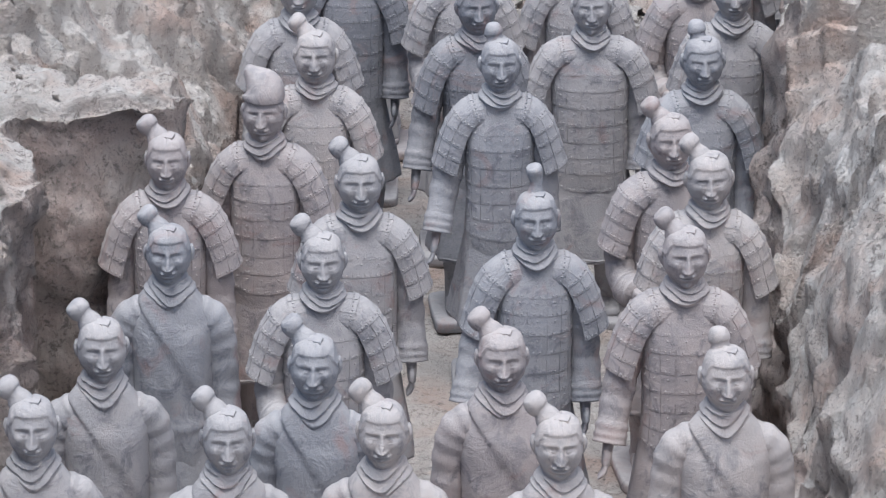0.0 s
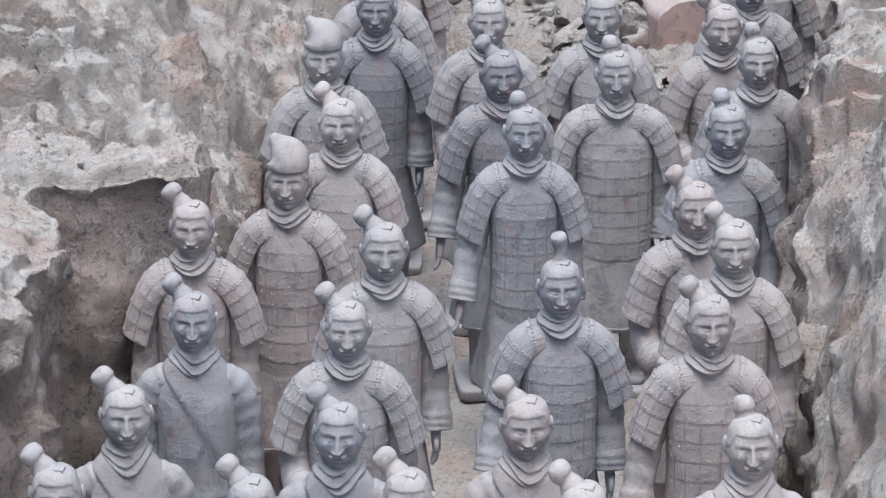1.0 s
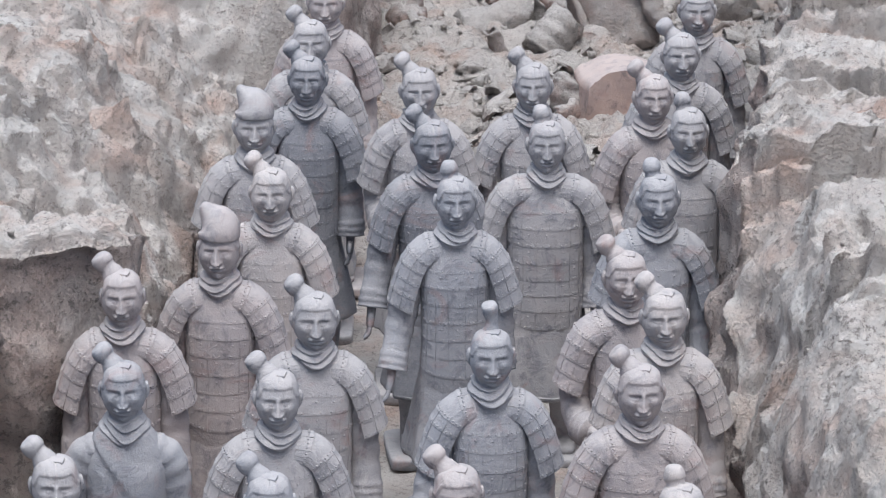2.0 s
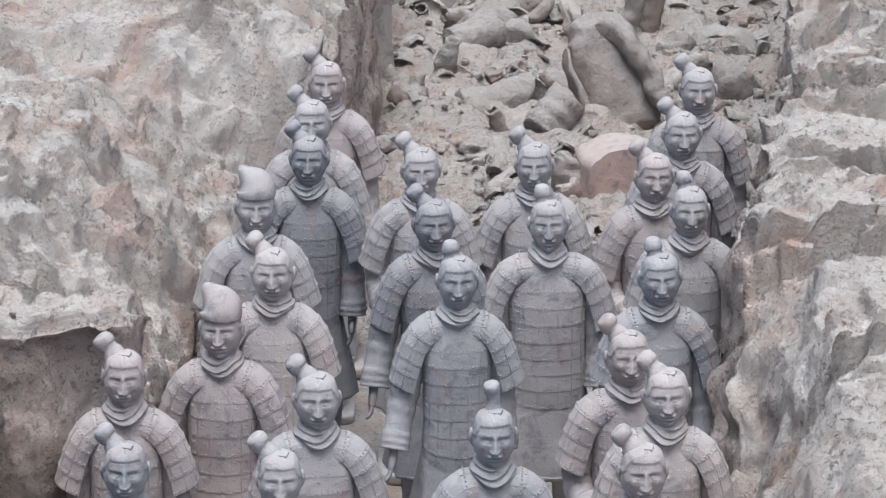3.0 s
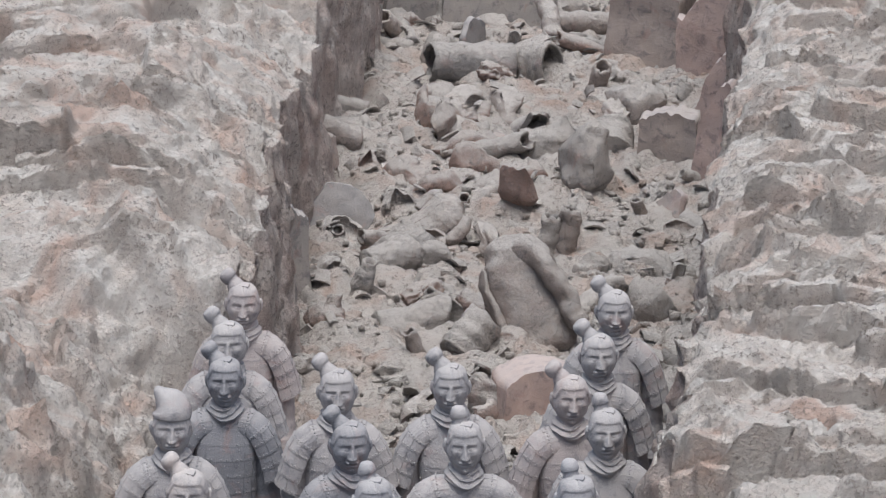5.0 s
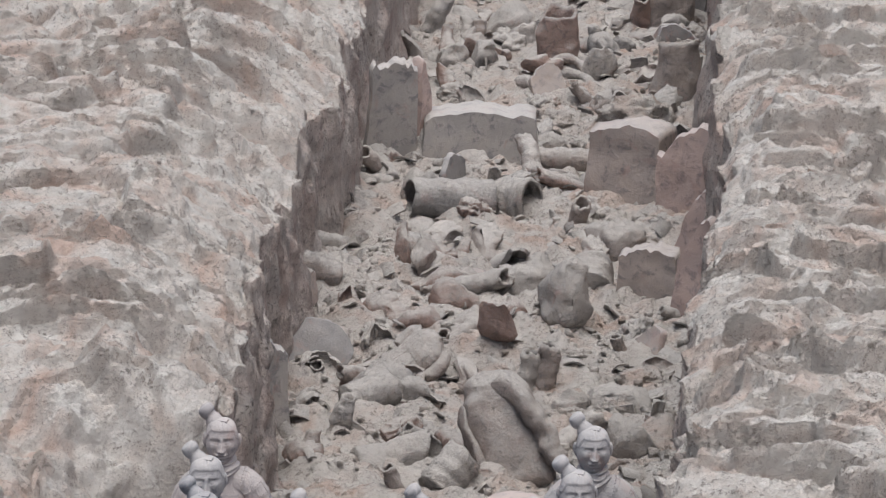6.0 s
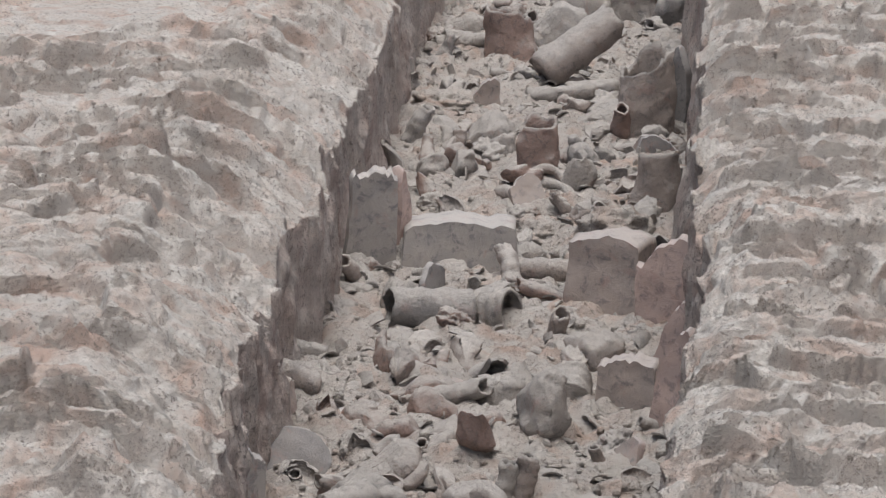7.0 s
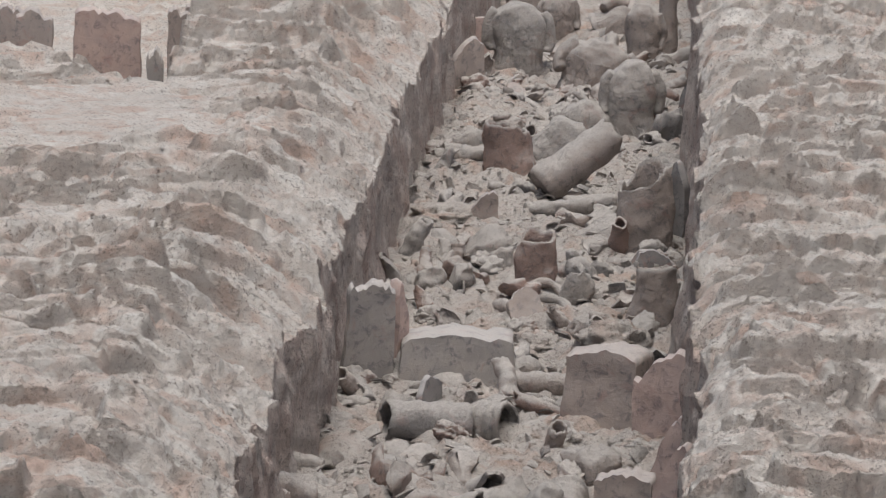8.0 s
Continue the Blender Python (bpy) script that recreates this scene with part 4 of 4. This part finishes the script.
slab(-0.18, 26.94, 0.26, 0.82, tint=DUST, crown=0.1, turn=35)
lump(-0.24, 27.30, 0.24, 0.30, tint=TAN)
slab(-0.10, 30.21, 0.33, 0.71, tint=BRICK, turn=40)
slab(0.07, 30.65, 0.18, 0.52, tint=TAN, turn=50)
slab(0.12, 29.05, 0.50, 0.46, tint=ASH, lean=-25, roll=30, crown=0.22, thick=0.06)
shell(0.57, 27.59, 0.53, 0.33, tint=ASH, turn=-20, tilt=-35)
tube(0.38, 27.37, 0.38, 0.13, turn=30, rise=12, tint=DUST)
tube(0.53, 27.89, 0.16, 0.07, turn=60, rise=30)
shell(-0.02, 26.13, 0.37, 0.27, tint=RED, turn=-40, tilt=-30)
lump(0.15, 26.46, 0.31, 0.20)
torso(0.50, 26.20, 0.33, 0.58, tint=DUST, tilt=-15, roll=80, arms=False)
hoop(0.82, 25.87, 0.05, 0.03, tilt=65, tint=DUST)
tube(0.95, 25.55, 0.32, 0.14, turn=40, rise=40, tint=DUST)
hoop(1.01, 25.15, 0.09, 0.03, tilt=30, tint=DUST)
lump(0.52, 25.05, 0.63, 0.22)
lump(0.22, 25.05, 0.41, 0.17)
egg(1.09, 24.45, 0.22, 0.31, tint=DUST)
lump(0.35, 26.20, 0.23, 0.16, tint=ASH)
leaning_trunk(1.48, 25.90, TAN)
tube(1.71, 26.20, 0.58, 0.09, turn=165, rise=48, tint=TAN)
slab(1.21, 26.13, 0.17, 0.41, tint=ASH, turn=-20)
slab(1.42, 24.40, 0.56, 0.52, tint=BRICK, thick=0.42, crown=0.18, turn=8)
lump(0.73, 24.33, 0.40, 0.22)
lump(1.66, 24.69, 0.30, 0.30)
tube(1.68, 28.28, 0.40, 0.08, turn=10, rise=82, tint=DUST)
tube(1.83, 28.28, 0.38, 0.08, turn=-10, rise=84, tint=TAN)
slab(1.67, 27.97, 0.48, 0.12, tint=TAN, lean=-30)
shell(2.03, 27.75, 0.35, 0.25, tint=DUST, turn=10, tilt=-20)
shell(1.66, 29.64, 0.37, 0.22, tint=RED, turn=20, tilt=-30)
lump(2.30, 27.75, 0.29, 0.21)
lump(2.13, 28.99, 0.28, 0.15, tint=RED)
lump(2.57, 28.52, 0.38, 0.21)
lump(2.67, 27.61, 0.16, 0.18, tint=RED)
lump(2.14, 27.31, 0.45, 0.18)
lump(2.46, 26.75, 0.32, 0.16)
egg(2.05, 29.73, 0.39, 0.55, roll=12, tilt=-15, tint=DUST)
shell(1.92, 30.86, 0.59, 0.43, turn=15, tilt=-35)
tube(2.15, 31.32, 0.28, 0.12, turn=200, rise=60)
tube(2.37, 31.41, 0.32, 0.18, turn=80, rise=25)
slab(0.79, 30.57, 0.52, 0.34, tint=DUST, lean=-60, turn=25, thick=0.06, crown=0.1)
shell(1.21, 30.58, 0.43, 0.29, tint=RED, turn=-20, tilt=-20)
shell(1.01, 29.88, 0.46, 0.24, tint=RED, turn=30, tilt=-15)
shell(1.17, 31.58, 0.62, 0.28, tint=TAN, tilt=-60)
shell(0.94, 31.96, 0.47, 0.40, tint=RED, turn=-25, tilt=-15)
tube(0.42, 32.44, 0.43, 0.09, turn=170, rise=8)
lump(0.60, 32.15, 0.28, 0.16)
slab(2.82, 30.95, 0.52, 0.62, tint=TAN, crown=0.08, turn=-12, thick=0.36)
slab(3.12, 30.15, 0.46, 1.00, tint=BRICK, turn=-48, roll=10, crown=0.4)
slab(3.30, 31.90, 0.46, 0.95, tint=BRICK, turn=-38, crown=0.35)
slab(3.42, 33.60, 0.70, 1.05, tint=BRICK, turn=-32, crown=0.14)
egg(2.80, 32.48, 0.48, 0.43, roll=-25, tint=TAN)
hoop(2.92, 32.35, 0.09, 0.04, tilt=50)
tube(1.70, 34.01, 0.74, 0.18, turn=190, rise=4, tint=ASH)
tube(1.81, 34.12, 0.30, 0.19, turn=-35, rise=6, tint=DUST)
tube(0.69, 34.32, 0.55, 0.09, turn=165, rise=6)
shell(1.04, 34.44, 0.45, 0.35, turn=-30, tilt=-20)
tube(0.86, 35.11, 0.41, 0.07, turn=170, rise=10)
shell(2.37, 34.69, 0.35, 0.23, tilt=-35)
egg(2.35, 34.80, 0.17, 0.15)
slab(0.84, 35.77, 0.48, 1.22, tint=DUST, crown=0.03, turn=12, lean=8)
slab(1.12, 35.91, 0.20, 1.10, tint=BRICK, turn=60)
slab(1.67, 35.97, 1.13, 0.74, tint=DUST, thick=0.55, crown=0.08)
shell(1.44, 35.94, 0.47, 0.31, tilt=-20)
shell(1.94, 36.73, 0.37, 0.27, tint=RED)
shell(2.39, 36.53, 0.48, 0.32, tilt=-25, turn=20)
lump(2.60, 37.82, 0.61, 0.33)
torso(2.68, 40.36, 0.42, 0.73, tint=RED, arms=False)
torso(3.75, 39.04, 0.44, 0.68, tint=TAN, arms=False, roll=6)
tube(4.15, 39.65, 0.46, 0.10, turn=15, rise=5)
tube(3.07, 46.00, 1.10, 0.22, turn=20, rise=33, tint=TAN)
tube(2.83, 44.84, 0.78, 0.09, turn=8, rise=4)
tube(3.79, 44.97, 0.39, 0.14, turn=235, rise=-4, tint=DUST)
tube(3.34, 45.65, 0.59, 0.11, turn=5, rise=6)
torso(4.03, 43.06, 0.59, 1.12, tint=TAN, arms=False)
torso(4.60, 51.58, 0.68, 0.97, tint=DUST)
torso(4.31, 55.37, 0.92, 0.80, tint=TAN, roll=15)
torso(2.84, 47.96, 0.61, 0.76, tint=RED, arms=False, roll=-8)
torso(3.40, 56.90, 0.78, 1.02, tint=DUST)
torso(5.31, 58.13, 0.52, 1.00, tint=TAN)
tube(5.75, 58.82, 1.06, 0.14, turn=90, rise=84, tint=TAN)
slab(2.57, 54.80, 0.52, 0.90, tint=TAN, turn=25)
slab(2.83, 58.28, 0.50, 0.84, tint=BRICK, turn=25, crown=0.05)
tube(1.92, 48.46, 0.70, 0.10, turn=5, rise=5)
tube(2.34, 48.52, 0.35, 0.11, turn=190, rise=8)
slab(1.46, 46.16, 0.21, 0.60, tint=DUST, turn=45)
egg(1.61, 40.38, 0.30, 0.30)
egg(1.91, 40.42, 0.30, 0.30)
hoop(2.72, 39.34, 0.23, 0.05, tilt=20)
hoop(2.74, 40.07, 0.20, 0.05, tilt=40, tint=TAN)
lump(3.26, 37.12, 0.62, 0.42, tint=DUST)
slab(2.98, 34.60, 0.72, 0.80, tint=TAN, turn=-24, thick=0.5, crown=0.06)
egg(3.99, 51.48, 0.68, 0.52)
shell(5.06, 50.94, 0.48, 0.44, tint=ASH)
torso(3.33, 49.10, 0.74, 0.64, tint=DUST, roll=50)
slab(5.35, 51.70, 0.27, 0.97, tint=ASH, turn=-40)
slab(4.43, 43.45, 0.26, 1.01, tint=ASH, turn=-40)
slab(2.36, 44.78, 0.34, 0.58, tint=TAN)
egg(3.74, 52.66, 0.30, 0.30)
torso(2.27, 50.28, 0.51, 0.43, roll=60, tint=DUST)
lump(1.93, 44.90, 0.78, 0.32)
torso(4.89, 60.89, 0.79, 0.61, roll=70)
torso(4.24, 61.09, 0.53, 0.79)
torso(3.96, 63.81, 0.82, 0.64)
lump(2.36, 41.87, 0.55, 0.30)
shell(2.32, 42.19, 0.61, 0.43, tint=DUST, tilt=-30)
slab(4.07, 44.82, 0.26, 0.32)
shell(3.42, 41.36, 0.36, 0.30, tint=ASH)
shell(3.11, 39.53, 0.46, 0.40, turn=40)
lump(2.90, 35.85, 0.63, 0.37)
slab(-2.29, 52.01, 0.93, 1.55, tint=BRICK, z=0.25, crown=0.06)
slab(-3.21, 51.28, 0.52, 1.61, tint=TAN, z=0.25, crown=0.06)
slab(-3.59, 52.61, 0.45, 1.48, tint=TAN, z=0.25, crown=0.06)
slab(-1.54, 48.49, 0.22, 1.51, tint=DUST, z=0.25, crown=0.06)
slab(-1.32, 51.64, 0.37, 1.65, tint=TAN, z=0.25, crown=0.06)
slab(-1.17, 53.08, 0.30, 1.56, tint=TAN, z=0.25, crown=0.06)
lump(1.69, 16.57, 0.24, 0.44, z=0.24, soil=True)

# small sherds scattered between the larger pieces
SMALL = [shell_mesh(0.2 + 0.03 * (k % 4), 0.13 + 0.02 * (k % 5), 1.4 + 0.25 * (k % 6), 300 + k, 0.022) for k in range(10)]
SMALL += [tube_mesh(0.2 + 0.05 * (k % 3), 0.05 + 0.01 * (k % 3), 0.045, 400 + k, 0.014) for k in range(5)]
SMALL += [lump_mesh(0.2, 0.14, 500 + k, SHERD) for k in range(6)]
rng = random.Random(7)
# further limbs, trunks and shells of shattered figures
for k in range(95):
    y = 25.5 + 34 * rng.random()
    a, b = float(np.interp(y, LEFT_Y, LEFT_X)) + 0.3, float(np.interp(y, RIGHT_Y, RIGHT_X)) - 0.3
    x = rng.uniform(a, b)
    tint = rng.choice((DUST, TAN, TAN, RED, ASH))
    kind = rng.random()
    if kind < 0.30:
        tube(x, y, rng.uniform(0.3, 0.65), rng.uniform(0.06, 0.11), rng.uniform(0, 360), rng.uniform(-5, 35), tint)
    elif kind < 0.70:
        shell(x, y, rng.uniform(0.3, 0.6), rng.uniform(0.22, 0.42), rng.uniform(-90, 90), rng.uniform(-70, 10), rng.uniform(1.6, 3.2), tint, None, rng.uniform(-40, 40))
    elif kind < 0.84:
        torso(x, y, rng.uniform(0.32, 0.46), rng.uniform(0.4, 0.65), rng.uniform(0, 360), rng.uniform(-80, 20), rng.uniform(-60, 60), tint, None, rng.random() < 0.4)
    else:
        slab(x, y, rng.uniform(0.3, 0.5), rng.uniform(0.3, 0.5), rng.uniform(-60, 60), rng.uniform(-65, 0), tint, 0.06, None, rng.uniform(-25, 25))
for k in range(280):
    y = 22.6 + 36 * rng.random() ** 1.15
    a, b = float(np.interp(y, LEFT_Y, LEFT_X)) + 0.15, float(np.interp(y, RIGHT_Y, RIGHT_X)) - 0.15
    x = rng.uniform(a, b)
    tint = rng.choice((DUST, DUST, TAN, TAN, RED, ASH))
    put("small_sherd", rng.choice(SMALL), x, y, None, tint, "small dusty terracotta sherd among the rubble", "sherd", rng.uniform(0, 360), rng.uniform(-70, 70), rng.uniform(-40, 40), rng.uniform(0.8, 1.6) * (0.75 + y / 90),
        0.02, "small sherds in the trench")
for k in range(24):
    y = rng.uniform(44.5, 54)
    x = rng.uniform(-6.0, -1.6)
    put("small_sherd", rng.choice(SMALL), x, y, 0.3, rng.choice((DUST, TAN, RED)), "small dusty terracotta sherd among the rubble", "sherd", rng.uniform(0, 360), rng.uniform(-70, 70), rng.uniform(-40, 40), rng.uniform(1, 2.2),
        0.02, "small sherds in the next trench")


def sherd_scatter():
    """Thin curved bits of broken clay, lying at all angles and half sunk into the dust."""
    rng = np.random.default_rng(23)
    s = Shape()
    u, v = np.meshgrid(np.linspace(-0.5, 0.5, 6), np.linspace(-0.5, 0.5, 5))
    n = 1500
    ys = 22.8 + 40 * rng.random(n) ** 1.1
    a, b = np.interp(ys, LEFT_Y, LEFT_X) - 0.05, np.interp(ys, RIGHT_Y, RIGHT_X) + 0.05
    xs = a + (b - a) * rng.random(n)
    zs = floor_height(xs, ys)
    for x, y, z in zip(xs, ys, zs):
        w, h, arc = rng.uniform(0.06, 0.24), rng.uniform(0.06, 0.20), rng.uniform(0.4, 2.6)
        cut = 1 - 0.45 * rng.random() * np.abs(u + v * rng.uniform(-1, 1)) * 2
        r = w / arc
        layers = [np.stack([q * np.sin(u * arc), h * v * cut, q * np.cos(u * arc) - r], -1) for q in (r, r - 0.016)]
        t = np.linalg.qr(rng.normal(size=(3, 3)))[0]
        if rng.random() < 0.5:
            t = np.array([(math.cos(x * 9), -math.sin(x * 9), 0.1), (math.sin(x * 9), math.cos(x * 9), -0.2), (0.0, 0.3, 1.0)])
        at = np.array([x, y, z + rng.uniform(-0.02, 0.05)])
        top, low = layers[0] @ t.T + at, layers[1] @ t.T + at
        s.grid(top, closed=False)
        s.grid(low[:, ::-1], closed=False)
        rims = [np.concatenate([m[0, :-1], m[:-1, -1], m[-1, :0:-1], m[:0:-1, 0]]) for m in (top, low)]
        s.grid(np.stack(rims), closed=True, ends=False)
    ob = new("sherd_scatter", s.mesh("sherd_scatter", SHERD))
    ob.color = (*DUST, 1)
    return tagged(ob, "countless small curved bits of broken terracotta in dust", "rubble", kind="stuff")


sherd_scatter()


def crumbs():
    """Crumbs of clay and soil over the rubble, too many to count."""
    rng = np.random.default_rng(5)
    n = 5200
    y = 22.4 + 34 * rng.random(n) ** 1.3
    a, b = np.interp(y, LEFT_Y, LEFT_X) - 0.05, np.interp(y, RIGHT_Y, RIGHT_X) + 0.05
    x = a + (b - a) * rng.random(n)
    z = floor_height(x, y)
    size = 0.010 + 0.035 * rng.random(n) ** 3
    corner = np.array([(-1, -1, -1), (1, -1, -1), (1, 1, -1), (-1, 1, -1), (-1, -1, 1), (1, -1, 1), (1, 1, 1), (-1, 1, 1)], float) * (1, 1, 0.7)
    p = corner[None] * size[:, None, None] * rng.uniform(0.5, 1.2, (n, 8, 1)) + np.stack([x, y, z], -1)[:, None]
    quads = np.array([(0, 3, 2, 1), (4, 5, 6, 7), (0, 1, 5, 4), (1, 2, 6, 5), (2, 3, 7, 6), (3, 0, 4, 7)])
    s = Shape()
    s.points.append(p.reshape(-1, 3))
    s.faces.extend((quads[None] + 8 * np.arange(n)[:, None, None]).reshape(-1, 4).tolist())
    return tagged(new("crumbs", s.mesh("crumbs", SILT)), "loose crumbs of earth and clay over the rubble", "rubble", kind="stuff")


crumbs()


def gravel(name, side):
    """Loose clods and gravel on a balk."""
    rng = np.random.default_rng(11 + side)
    n = 6500
    y = 14.5 + 34 * rng.random(n) ** 1.3
    away = 0.1 + 3.2 * rng.random(n)
    x = (np.interp(y, LEFT_Y, LEFT_X) - away) if side < 0 else (np.interp(y, RIGHT_Y, RIGHT_X) + away)
    z = balk_height(x, y, side)
    keep = cloud(np.stack([x, y, 0 * x], -1), 0.8, 3, 0.5, 6) > 0.0
    x, y, z, away = x[keep], y[keep], z[keep], away[keep]
    n = len(x)
    size = (0.004 + 0.014 * rng.random(n) ** 3) * (0.6 + y / 70)
    y = y - 0.42 * np.clip(z - TOP, -0.15, 0.4) * step(away, 0.02, 0.3)
    corner = np.array([(-1, -1, -1), (1, -1, -1), (1, 1, -1), (-1, 1, -1), (-1, -1, 1), (1, -1, 1), (1, 1, 1), (-1, 1, 1)], float) * (1, 1, 0.8)
    p = corner[None] * size[:, None, None] * rng.uniform(0.5, 1.2, (n, 8, 1)) + np.stack([x, y, z - 0.005], -1)[:, None]
    quads = np.array([(0, 3, 2, 1), (4, 5, 6, 7), (0, 1, 5, 4), (1, 2, 6, 5), (2, 3, 7, 6), (3, 0, 4, 7)])
    s = Shape()
    s.points.append(p.reshape(-1, 3))
    s.faces.extend((quads[None] + 8 * np.arange(n)[:, None, None]).reshape(-1, 4).tolist())
    return tagged(new(name, s.mesh(name, EARTH)), "loose gravel and clods of earth on the balk", "gravel", kind="stuff")


gravel("gravel", -1)
gravel("gravel", 1)
